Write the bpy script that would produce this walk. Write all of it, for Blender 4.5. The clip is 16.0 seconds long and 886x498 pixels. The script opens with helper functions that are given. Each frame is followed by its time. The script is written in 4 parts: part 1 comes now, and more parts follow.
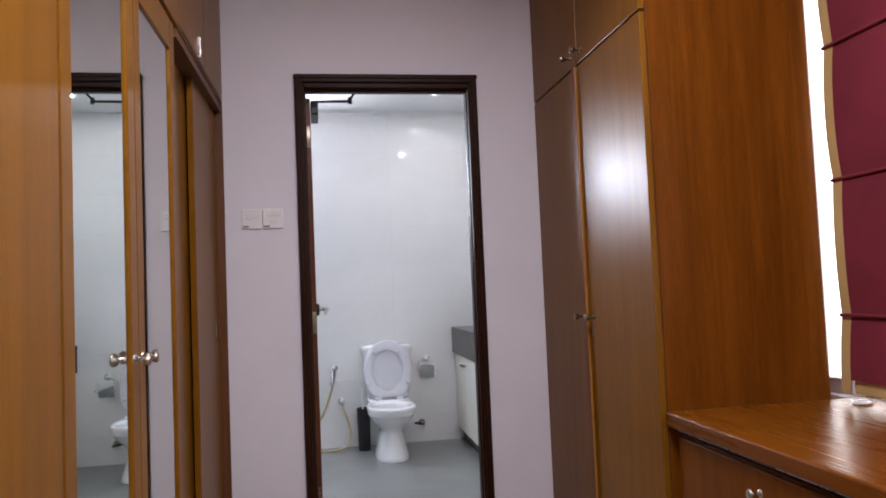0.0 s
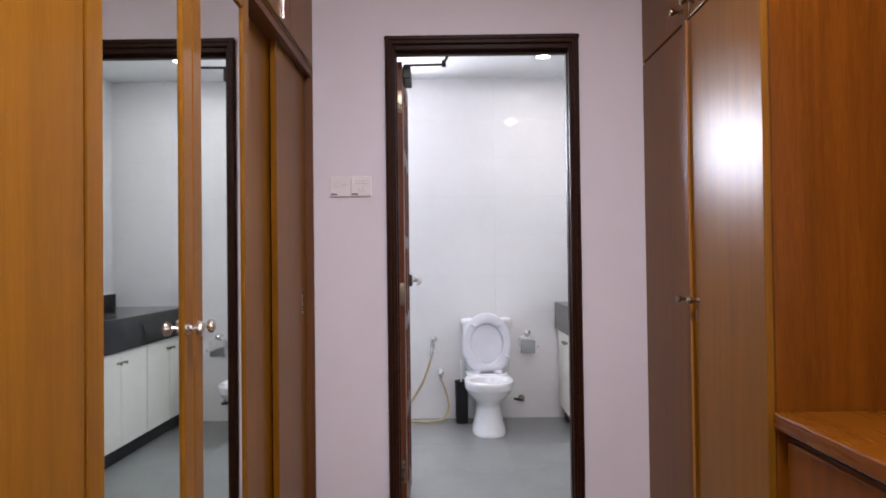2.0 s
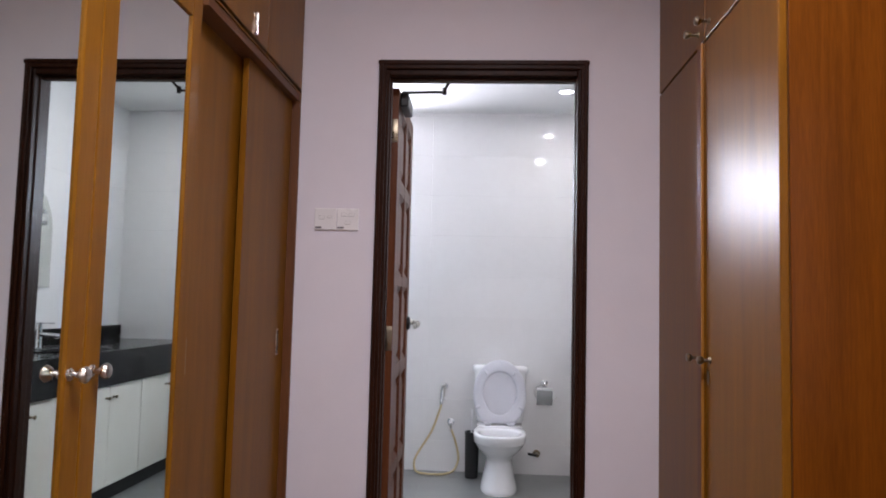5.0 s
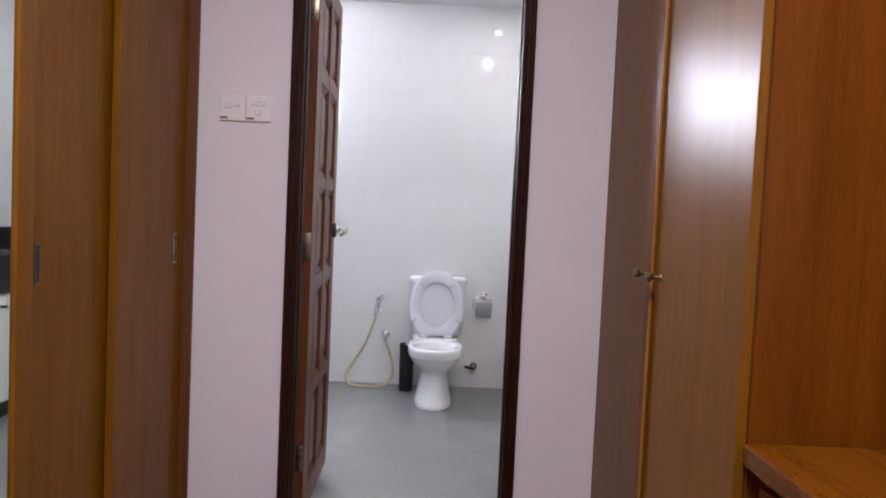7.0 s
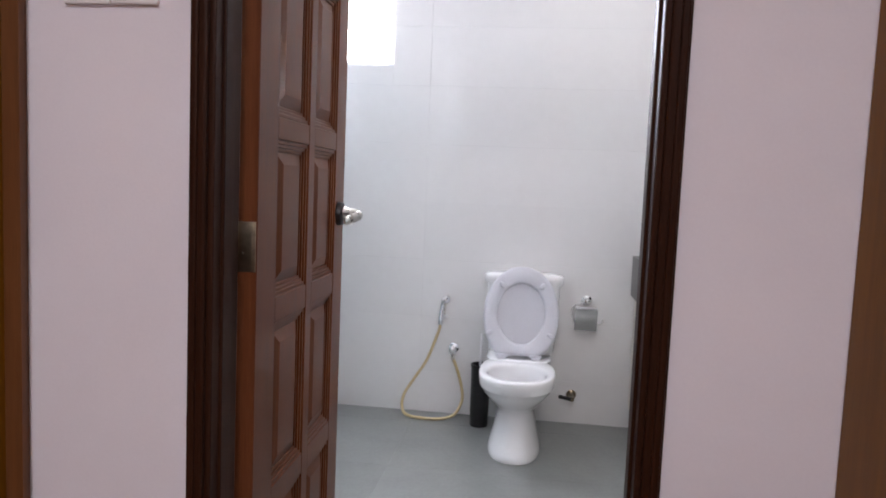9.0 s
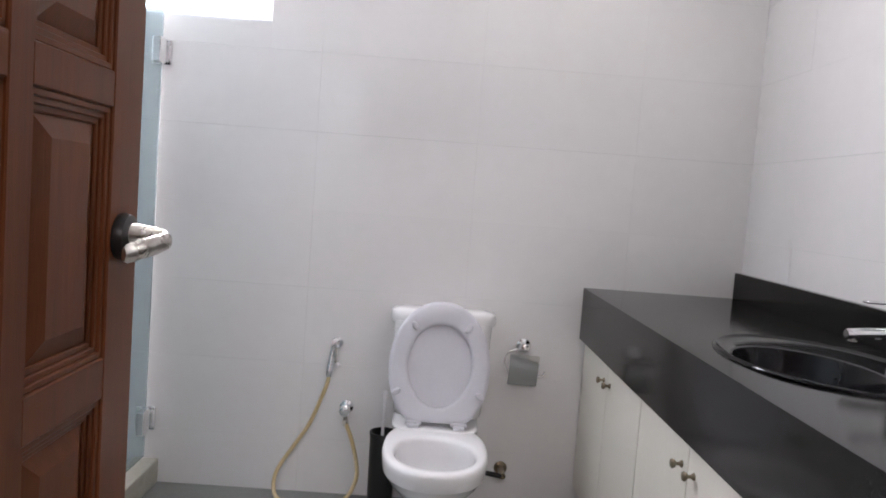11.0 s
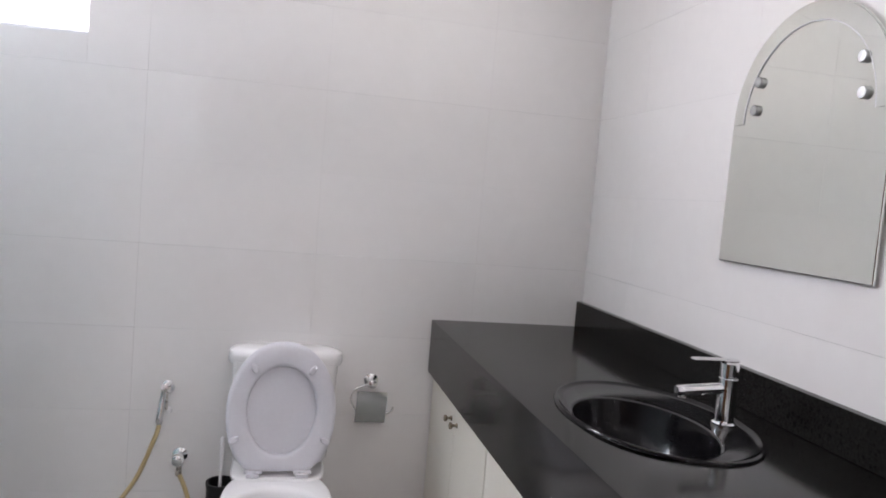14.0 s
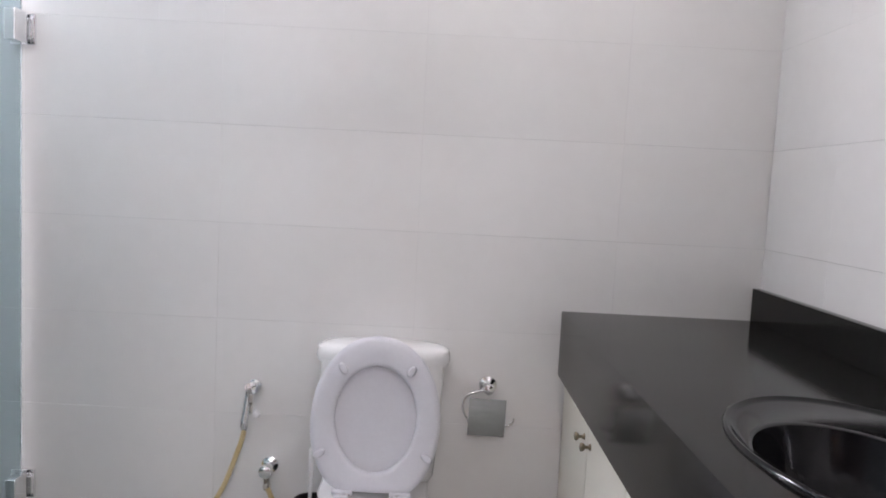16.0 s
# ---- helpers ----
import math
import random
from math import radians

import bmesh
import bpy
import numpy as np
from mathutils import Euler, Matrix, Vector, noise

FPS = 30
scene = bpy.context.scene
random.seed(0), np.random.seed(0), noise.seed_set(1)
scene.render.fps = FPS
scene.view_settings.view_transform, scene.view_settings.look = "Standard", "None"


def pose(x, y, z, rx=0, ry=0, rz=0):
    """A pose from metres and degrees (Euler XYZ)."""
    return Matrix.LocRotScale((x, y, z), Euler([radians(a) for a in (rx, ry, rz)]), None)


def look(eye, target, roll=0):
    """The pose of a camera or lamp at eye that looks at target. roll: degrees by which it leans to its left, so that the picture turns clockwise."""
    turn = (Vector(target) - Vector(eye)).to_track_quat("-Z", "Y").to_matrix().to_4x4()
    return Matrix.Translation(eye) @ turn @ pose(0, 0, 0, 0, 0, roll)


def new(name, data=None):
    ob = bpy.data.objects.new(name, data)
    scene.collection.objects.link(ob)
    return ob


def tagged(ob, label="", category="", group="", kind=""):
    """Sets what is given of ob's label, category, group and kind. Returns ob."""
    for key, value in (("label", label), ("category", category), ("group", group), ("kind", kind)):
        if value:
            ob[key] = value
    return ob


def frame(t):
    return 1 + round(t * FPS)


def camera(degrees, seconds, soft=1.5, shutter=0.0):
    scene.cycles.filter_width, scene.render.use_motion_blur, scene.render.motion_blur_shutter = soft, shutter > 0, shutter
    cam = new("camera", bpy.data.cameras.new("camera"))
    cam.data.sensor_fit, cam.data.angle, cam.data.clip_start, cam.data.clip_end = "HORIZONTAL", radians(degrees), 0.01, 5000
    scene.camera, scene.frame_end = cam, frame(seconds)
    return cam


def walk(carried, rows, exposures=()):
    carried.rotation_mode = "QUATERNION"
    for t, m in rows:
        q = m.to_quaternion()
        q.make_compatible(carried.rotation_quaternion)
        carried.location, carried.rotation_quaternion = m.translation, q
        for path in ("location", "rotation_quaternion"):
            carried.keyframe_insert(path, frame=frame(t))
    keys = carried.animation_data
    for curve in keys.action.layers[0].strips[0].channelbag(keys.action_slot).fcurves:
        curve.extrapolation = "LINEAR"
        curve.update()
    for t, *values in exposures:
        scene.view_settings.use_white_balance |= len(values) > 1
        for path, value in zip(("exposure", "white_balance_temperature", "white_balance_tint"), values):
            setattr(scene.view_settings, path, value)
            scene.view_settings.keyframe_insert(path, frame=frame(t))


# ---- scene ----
cam = camera(63.1, 16.0, 1.8)

PATH = [
    (0, (-0.302, -3.287, 1.268), (0.018, -1.316, 1.375), -2.4),
    (0.5, (-0.275, -3.244, 1.278), (-0.193, -1.248, 1.379), -2.0),
    (1, (-0.237, -3.217, 1.292), (-0.186, -1.219, 1.373), -1.5),
    (1.5, (-0.216, -3.205, 1.297), (-0.22, -1.206, 1.354), -1.3),
    (2, (-0.169, -3.136, 1.277), (-0.175, -1.137, 1.311), -0.7),
    (2.5, (-0.126, -3.061, 1.277), (-0.156, -1.061, 1.294), -0.1),
    (3, (-0.095, -3.017, 1.283), (-0.166, -1.018, 1.293), 0.2),
    (3.5, (-0.057, -3.0, 1.291), (-0.164, -1.003, 1.305), 0.4),
    (4, (0.002, -2.97, 1.297), (-0.148, -0.976, 1.358), 0.7),
    (4.2, (0.014, -2.963, 1.295), (-0.139, -0.97, 1.354), 0.8),
    (6.3, (0.041, -2.665, 1.285), (0.068, -0.693, 1.612), 2.7),
    (6.5, (0.033, -2.656, 1.286), (0.088, -0.663, 1.437), 2.8),
    (7, (0.1, -2.542, 1.275), (0.125, -0.545, 1.176), 2.6),
    (7.5, (0.154, -2.328, 1.286), (0.005, -0.341, 1.113), 2.2),
    (8, (0.179, -1.939, 1.277), (-0.049, 0.04, 1.102), 2.2),
    (8.2, (0.197, -1.816, 1.276), (-0.015, 0.165, 1.098), 2.3),
    (10.3, (0.155, -0.458, 1.243), (-0.190, 1.506, 1.075), 2.6),
    (10.5, (0.141, -0.421, 1.241), (-0.145, 1.552, 1.078), 2.8),
    (11, (0.069, -0.267, 1.265), (0.105, 1.728, 1.121), 4.3),
    (11.5, (0.052, -0.221, 1.264), (0.207, 1.768, 1.125), 4.7),
    (12, (0.052, -0.198, 1.297), (0.246, 1.788, 1.168), 4.7),
    (12.5, (0.057, -0.196, 1.413), (0.277, 1.788, 1.279), 4.7),
    (13, (0.047, -0.231, 1.456), (0.199, 1.758, 1.314), 4.5),
    (13.5, (0.046, -0.198, 1.437), (0.348, 1.774, 1.302), 4.8),
    (14, (0.107, -0.165, 1.424), (0.536, 1.783, 1.284), 4.8),
    (14.5, (0.246, -0.022, 1.384), (0.586, 1.944, 1.24), 4.4),
    (15, (0.288, 0.118, 1.347), (0.41, 2.108, 1.186), 3.7),
    (15.5, (0.327, 0.275, 1.305), (0.428, 2.266, 1.136), 3.6),
    (16, (0.305, 0.316, 1.321), (0.305, 2.308, 1.149), 2.9),
]
walk(cam, [(t, look(eye, target, roll)) for t, eye, target, roll in PATH],
     [(0, 0.08, 6200, 15), (0.6, 0.2, 6200, 15), (1.2, 0.33, 6350, 17), (3.3, 0.35, 6350, 18), (4.1, 0.25, 6350, 18), (6.4, 0.06, 6200, 15), (7, 0.2, 6350, 17), (8.2, 0.2, 6300, 16),
      (10.3, 0.16, 6720, 17), (11, -0.03, 6720, 17), (12, -0.02, 6720, 17), (13, -0.22, 6720, 17), (13.7, -0.16, 6720, 17), (14.5, 0.03, 6720, 17), (16, 0.03, 6720, 17)])

# ---- world and lights ----
world = bpy.data.worlds.new("overcast")
scene.world = world
world.use_nodes = True
wn = world.node_tree
sky = wn.nodes.new("ShaderNodeTexSky")
sky.sky_type = "NISHITA"
sky.sun_disc = False
sky.sun_elevation = radians(50)
sky.sun_rotation = radians(40)
wn.nodes["Background"].inputs[1].default_value = 0.1
wn.links.new(sky.outputs[0], wn.nodes["Background"].inputs[0])



def area(name, m, sx, sy, watts, colour):
    data = bpy.data.lights.new(name, "AREA")
    data.shape, data.size, data.size_y = "RECTANGLE", sx, sy
    data.energy, data.color = watts, colour
    ob = new(name, data)
    ob.matrix_world = m
    return ob


# daylight in the windows' openings, the bathroom's downlights, and an added fill light
area("bath_window_light", look((-1.10, 2.64, 2.18), (-1.20, 0.8, 1.7)), 0.85, 0.5, 58, (0.92, 0.93, 1.0))
area("room_window_light", look((1.38, -3.55, 1.75), (-0.5, -3.0, 1.2)), 1.4, 1.3, 4, (1.0, 0.96, 0.90))
# unseen fill added under the dressing room ceiling, where no lamp is built
area("room_fill", look((0.05, -2.25, 2.838), (0.05, -2.249, 0)), 0.6, 0.6, 50, (1.0, 0.955, 0.96))
for lx, ly in ((0.53, 1.97), (0.53, 0.85)):
    area("downlight_lamp", look((lx, ly, 2.70), (lx, ly, 0)), 0.05, 0.05, 4, (1.0, 0.985, 0.96))


# ---- materials ----
def material(name):
    m = bpy.data.materials.new(name)
    m.use_nodes = True
    return m, m.node_tree.nodes, m.node_tree.links, m.node_tree.nodes["Principled BSDF"]


def setin(b, **kw):
    for k, v in kw.items():
        b.inputs[k.replace("_", " ")].default_value = v


def surface(name, c1, c2, scale=6.0, rough=0.5, metal=0.0, coat=0.0, bump=0.05, stretch=(1, 1, 1), fine=90.0,
            rspread=0.12, piece=0.0, coat_rough=0.08, ior=1.45, distort=0.6):
    """Two-scale noise between two colours, uneven gloss and fine relief."""
    m, n, l, b = material(name)
    tc = n.new("ShaderNodeTexCoord")
    mp = n.new("ShaderNodeMapping")
    mp.inputs["Scale"].default_value = stretch
    geo = n.new("ShaderNodeNewGeometry")
    l.new(geo.outputs["Position"], mp.inputs[0])
    a = n.new("ShaderNodeTexNoise")
    setin(a, Scale=scale, Detail=6.0, Roughness=0.6, Distortion=distort)
    f = n.new("ShaderNodeTexNoise")
    setin(f, Scale=fine, Detail=3.0)
    l.new(mp.outputs[0], a.inputs[0])
    l.new(mp.outputs[0], f.inputs[0])
    mixf = n.new("ShaderNodeMath")
    mixf.operation = "MULTIPLY_ADD"
    l.new(f.outputs[0], mixf.inputs[0])
    mixf.inputs[1].default_value = 0.4
    l.new(a.outputs[0], mixf.inputs[2])
    ramp = n.new("ShaderNodeValToRGB")
    ramp.color_ramp.elements[0].position, ramp.color_ramp.elements[0].color = 0.45, (*c1, 1)
    ramp.color_ramp.elements[1].position, ramp.color_ramp.elements[1].color = 0.95, (*c2, 1)
    l.new(mixf.outputs[0], ramp.inputs[0])
    col = ramp.outputs[0]
    if piece:
        info = n.new("ShaderNodeObjectInfo")
        hs = n.new("ShaderNodeHueSaturation")
        mr = n.new("ShaderNodeMapRange")
        setin(mr, To_Min=1 - piece, To_Max=1 + piece)
        l.new(info.outputs["Random"], mr.inputs[0])
        l.new(mr.outputs[0], hs.inputs["Value"])
        l.new(col, hs.inputs["Color"])
        col = hs.outputs[0]
    l.new(col, b.inputs["Base Color"])
    rr = n.new("ShaderNodeMapRange")
    setin(rr, To_Min=max(0.02, rough - rspread), To_Max=min(1, rough + rspread))
    l.new(a.outputs[0], rr.inputs[0])
    l.new(rr.outputs[0], b.inputs["Roughness"])
    setin(b, Metallic=metal, Coat_Weight=coat, Coat_Roughness=coat_rough, IOR=ior)
    if bump:
        bp = n.new("ShaderNodeBump")
        setin(bp, Strength=bump, Distance=0.002)
        l.new(f.outputs[0], bp.inputs["Height"])
        l.new(bp.outputs[0], b.inputs["Normal"])
    return m


VEIN = (7, 7, 0.45)
WOOD = surface("varnished_cherry_veneer", (0.145, 0.057, 0.0040), (0.222, 0.090, 0.0072), 3, 0.31, 0, 0.0, 0.012, VEIN, 40, 0.04, ior=1.19)
WOOD_RED = surface("varnished_red_cherry_veneer", (0.100, 0.027, 0.0014), (0.195, 0.058, 0.0034), 3, 0.32, 0, 0.0, 0.012, VEIN, 40, 0.04, ior=1.20)
WOOD_H = surface("varnished_cherry_top", (0.115, 0.033, 0.0018), (0.180, 0.056, 0.0034), 4, 0.28, 0, 0.0, 0.012, (9, 0.35, 9), 40, 0.05, ior=1.30)
# paler cherry: light caught along an edge, put into the colour
WOOD_LIT_EDGE = surface("cherry_lit_edge", (0.30, 0.125, 0.018), (0.40, 0.18, 0.03), 4, 0.35, 0, 0, 0.02, VEIN, 40, 0.05)
# darker copy of the cherry, with the shade of gaps and recesses put in
WOOD_DARK = surface("shaded_cherry_gap", (0.10, 0.035, 0.01), (0.16, 0.06, 0.018), 5, 0.5, 0, 0, 0.05, VEIN, 40)
MAHOGANY = surface("red_mahogany", (0.085, 0.025, 0.009), (0.150, 0.049, 0.018), 4, 0.34, 0, 0.0, 0.05, (10, 10, 0.5), 45, 0.08, ior=1.28)
FRAME = surface("dark_stained_frame", (0.018, 0.006, 0.003), (0.040, 0.014, 0.007), 5, 0.42, 0, 0.0, 0.06, (10, 10, 0.5), 45, 0.08, ior=1.20)
PAINT = surface("lilac_white_wall_paint", (0.74, 0.71, 0.77), (0.79, 0.76, 0.82), 2.5, 0.75, 0, 0, 0.12, fine=160, rspread=0.08)
CEIL = surface("white_ceiling_paint", (0.74, 0.74, 0.73), (0.80, 0.80, 0.79), 2, 0.8, 0, 0, 0.08)
TILE = surface("glossy_white_tile", (0.76, 0.75, 0.745), (0.80, 0.79, 0.785), 1.6, 0.06, 0, 0, 0.0, fine=25, rspread=0.02, piece=0.012, ior=1.5)
GROUT = surface("pale_grout", (0.73, 0.72, 0.71), (0.78, 0.77, 0.76), 8, 0.85, 0, 0, 0.1)
FTILE = surface("grey_floor_tile", (0.17, 0.18, 0.175), (0.24, 0.25, 0.24), 2.2, 0.30, 0, 0, 0.0, fine=60, rspread=0.03, piece=0.05)
FGROUT = surface("grey_floor_grout", (0.12, 0.12, 0.12), (0.18, 0.18, 0.17), 9, 0.85)
GRANITE = surface("black_granite", (0.004, 0.004, 0.004), (0.018, 0.018, 0.017), 140, 0.12, 0, 0, 0.01, fine=420, rspread=0.04, ior=1.26)
BASIN = surface("black_glazed_ceramic", (0.004, 0.004, 0.005), (0.008, 0.008, 0.009), 5, 0.12, 0, 0, 0, rspread=0.03, ior=1.28)
CERAMIC = surface("white_ceramic", (0.78, 0.78, 0.79), (0.83, 0.83, 0.84), 3, 0.10, 0, 0.2, 0, rspread=0.03)
PLASTIC = surface("white_seat_plastic", (0.61, 0.61, 0.66), (0.67, 0.67, 0.72), 3, 0.26, 0, 0, 0.01, rspread=0.05)
CREAM = surface("cream_laminate", (0.70, 0.67, 0.59), (0.77, 0.74, 0.66), 2, 0.35, 0, 0, 0.03)
CHROME = surface("chrome", (0.80, 0.80, 0.81), (0.9, 0.9, 0.9), 8, 0.09, 1.0, 0, 0, rspread=0.04)
STEEL = surface("brushed_nickel", (0.50, 0.47, 0.43), (0.64, 0.61, 0.57), 30, 0.28, 1.0, 0, 0.03)
ZINC = surface("satin_zinc", (0.34, 0.35, 0.35), (0.42, 0.43, 0.43), 30, 0.4, 1.0, 0, 0.02)
BRASS = surface("aged_brass", (0.20, 0.16, 0.11), (0.33, 0.28, 0.20), 30, 0.30, 1.0, 0, 0.03)
BLACK = surface("black_plastic", (0.008, 0.008, 0.009), (0.016, 0.016, 0.017), 8, 0.4, 0, 0, 0.05)
HOSE = surface("yellowed_pvc_hose", (0.52, 0.40, 0.20), (0.66, 0.54, 0.32), 14, 0.32, 0, 0.2, 0.05)
MAROON = surface("maroon_blind_cloth", (0.13, 0.010, 0.022), (0.20, 0.018, 0.036), 5, 0.85, 0, 0, 0.3, fine=500)
BORDER = surface("tan_blind_border", (0.42, 0.27, 0.10), (0.52, 0.35, 0.15), 5, 0.85, 0, 0, 0.3, fine=500)
SWITCH = surface("white_switch_plastic", (0.82, 0.81, 0.82), (0.86, 0.85, 0.86), 4, 0.25, 0, 0, 0.01)
ALU = surface("white_window_aluminium", (0.66, 0.67, 0.69), (0.74, 0.75, 0.77), 4, 0.4)
STONE = surface("grey_stone_kerb", (0.36, 0.34, 0.28), (0.48, 0.46, 0.40), 12, 0.5)
ROOMFLOOR = surface("brown_parquet", (0.085, 0.036, 0.013), (0.14, 0.064, 0.026), 4, 0.3, 0, 0.2, 0.04, (8, 0.5, 8), 40)
FINE = surface("grey_shadow_line", (0.42, 0.41, 0.42), (0.5, 0.49, 0.5), 30, 0.6)
PAPER = surface("grey_marks", (0.12, 0.12, 0.13), (0.18, 0.18, 0.19), 30, 0.6)
WATER = surface("still_water", (0.55, 0.58, 0.60), (0.6, 0.63, 0.65), 3, 0.03, 0, 0, 0)


def mirror_material(name, tint):
    m, n, l, b = material(name)
    setin(b, Base_Color=tint, Metallic=1.0, Roughness=0.015)
    return m


def glass_material(name, tint, rough):
    m, n, l, b = material(name)
    setin(b, Base_Color=(*tint, 1), Roughness=rough, IOR=1.45, Transmission_Weight=1.0)
    return m


def glow(name, colour, strength):
    m, n, l, b = material(name)
    setin(b, Base_Color=(*colour, 1), Emission_Color=(*colour, 1), Emission_Strength=strength)
    return m


MIRROR = mirror_material("silvered_mirror", (0.72, 0.77, 0.75, 1))
CLEAR_MIRROR = mirror_material("clear_silvered_mirror", (0.86, 0.88, 0.84, 1))
GLASS = glass_material("greenish_shower_glass", (0.42, 0.53, 0.56), 0.01)
PANE = glass_material("window_glass", (0.97, 0.98, 0.98), 0.02)
SKYGLOW = glow("bright_overcast_sky", (0.90, 0.94, 1.0), 12.0)
ROOMGLOW = glow("bright_outside", (1.0, 0.96, 0.88), 2.2)
LAMP = glow("downlight_diffuser", (0.96, 0.98, 1.0), 9.0)

# ---- building blocks ----
BASE = {}
# each room's own measure: the bathroom's grid, and the dressing room's floor level
HERE = Matrix.Identity(4)
BATH = Matrix.Translation((0.015, 0.378, 0.004)) @ Matrix.Diagonal((1.125, 1.09, 1.105, 1))
ROOM = Matrix.Translation((0, 0, 0.143))
SPACE = [HERE]


def thing(name, at, label, category, group="", kind=""):
    ob = new(name)
    ob.empty_display_size = 0.05
    ob.location = SPACE[0] @ Vector(at)
    BASE[ob.name] = ob.location.copy()
    return tagged(ob, label, category, group, kind)


def part(name, bm, mat, parent=None, label="", smooth=False):
    me = bpy.data.meshes.new(name)
    base = BASE.get(parent.name, Vector((0, 0, 0))) if parent else Vector((0, 0, 0))
    bmesh.ops.transform(bm, matrix=Matrix.Translation(-base) @ SPACE[0], verts=bm.verts)
    bmesh.ops.recalc_face_normals(bm, faces=bm.faces)
    if smooth:
        for f in bm.faces:
            f.smooth = True
        for e in bm.edges:
            if len(e.link_faces) == 2 and e.calc_face_angle(0) > 0.7:
                e.smooth = False
    bm.to_mesh(me)
    bm.free()
    me.materials.append(mat)
    ob = new(name, me)
    if parent:
        ob.parent = parent
        BASE[ob.name] = base
    if label:
        ob["label"] = label
    return ob


def whole(name, bm, mat, label, category, kind="", group="", smooth=False):
    return tagged(part(name, bm, mat, None, "", smooth), label, category, group, kind)


def box(x0, x1, y0, y1, z0, z1, bevel=0.0, bm=None, seg=2):
    t = bmesh.new()
    bmesh.ops.create_cube(t, size=1)
    for v in t.verts:
        v.co = Vector(((x0 + x1) / 2 + v.co.x * abs(x1 - x0), (y0 + y1) / 2 + v.co.y * abs(y1 - y0), (z0 + z1) / 2 + v.co.z * abs(z1 - z0)))
    if bevel:
        bmesh.ops.bevel(t, geom=t.edges[:], offset=bevel, segments=seg, affect="EDGES", profile=0.5)
    return join(bm, t)


def join(bm, t):
    if bm is None:
        return t
    me = bpy.data.meshes.new("tmp")
    t.to_mesh(me)
    t.free()
    bm.from_mesh(me)
    bpy.data.meshes.remove(me)
    return bm


def loft(rings, bm=None, cap0=True, cap1=True):
    """Rings of equally many points, skinned one to the next."""
    t = bmesh.new()
    vs = [[t.verts.new(p) for p in r] for r in rings]
    k = len(rings[0])
    for a, b in zip(vs, vs[1:]):
        for i in range(k):
            t.faces.new((a[i], a[(i + 1) % k], b[(i + 1) % k], b[i]))
    if cap0:
        t.faces.new(vs[0])
    if cap1:
        t.faces.new(vs[-1])
    return join(bm, t)


def oval(cx, cy, z, rx, ry, k=36, power=2.0, egg=0.0):
    out = []
    for i in range(k):
        a = 2 * math.pi * i / k
        c, s = math.cos(a), math.sin(a)
        px = math.copysign(abs(c) ** (2 / power), c)
        py = math.copysign(abs(s) ** (2 / power), s)
        out.append(Vector((cx + rx * px * (1 + egg * py), cy + ry * py, z)))
    return out


def around(p, axis, r, k=20):
    axis = Vector(axis).normalized()
    u = axis.orthogonal().normalized()
    w = axis.cross(u)
    return [Vector(p) + r * (math.cos(2 * math.pi * i / k) * u + math.sin(2 * math.pi * i / k) * w) for i in range(k)]


def lathe(p, axis, profile, k=20, bm=None):
    """Profile rows: distance along the axis, radius."""
    axis = Vector(axis).normalized()
    return loft([around(Vector(p) + axis * d, axis, max(r, 0.0004), k) for d, r in profile], bm)


def rod(a, b, r, bm=None, k=14):
    a, b = Vector(a), Vector(b)
    return lathe(a, b - a, [(0, r * 0.85), (r * 0.15, r), ((b - a).length - r * 0.15, r), ((b - a).length, r * 0.85)], k, bm)


def sweep(points, r, bm=None, k=12, sub=6):
    """A tube along a smooth line through the points."""
    p = [Vector(q) for q in points]
    line = []
    for i in range(len(p) - 1):
        a, b, c, d = p[max(i - 1, 0)], p[i], p[i + 1], p[min(i + 2, len(p) - 1)]
        for s in range(sub):
            t = s / sub
            line.append(0.5 * ((2 * b) + (c - a) * t + (2 * a - 5 * b + 4 * c - d) * t * t + (3 * b - a - 3 * c + d) * t ** 3))
    line.append(p[-1])
    rings, u = [], None
    for i, q in enumerate(line):
        d = (line[min(i + 1, len(line) - 1)] - line[max(i - 1, 0)]).normalized()
        u = d.orthogonal().normalized() if u is None else (u - d * u.dot(d)).normalized()
        w = d.cross(u)
        rings.append([q + r * (math.cos(2 * math.pi * j / k) * u + math.sin(2 * math.pi * j / k) * w) for j in range(k)])
    return loft(rings, bm)


def structure(name, bm, mat, label, category):
    return whole(name, bm, mat, label, category, "structure")


# ---- the setting ----
BX0, BX1, BY0, BY1, BZ0, BZ1 = -1.85, 1.155, -0.264, 2.02, 0.03, 2.465   # bathroom, in its own measure
RX0, RX1, RY0, RZ1 = -1.38, 1.42, -5.0, 2.85                           # dressing room
DX, DZ = 0.378, 2.198                                                  # door opening, half width and head
RG, WALL = 0.08, 0.09                                                  # dressing room floor level, wall's thickness

# wall between the rooms, with the door opening
bm = box(-2.3, -DX - 0.03, 0, WALL - 0.004, 0, RZ1)
box(DX + 0.03, RX1 + 0.15, 0, WALL - 0.004, 0, RZ1, bm=bm)
box(-DX - 0.03, DX + 0.03, 0, WALL - 0.004, DZ + 0.03, RZ1, bm=bm)
structure("wall_north", bm, PAINT, "lilac-white painted plaster wall with a doorway", "wall")
structure("wall_west", box(RX0 - 0.12, RX0, RY0, 0, 0, RZ1), PAINT, "plain white painted wall behind the wardrobe", "wall")
structure("wall_south", box(RX0 - 0.12, RX1 + 0.15, RY0 - 0.12, RY0, 0, RZ1), PAINT, "plain white painted end wall", "wall")
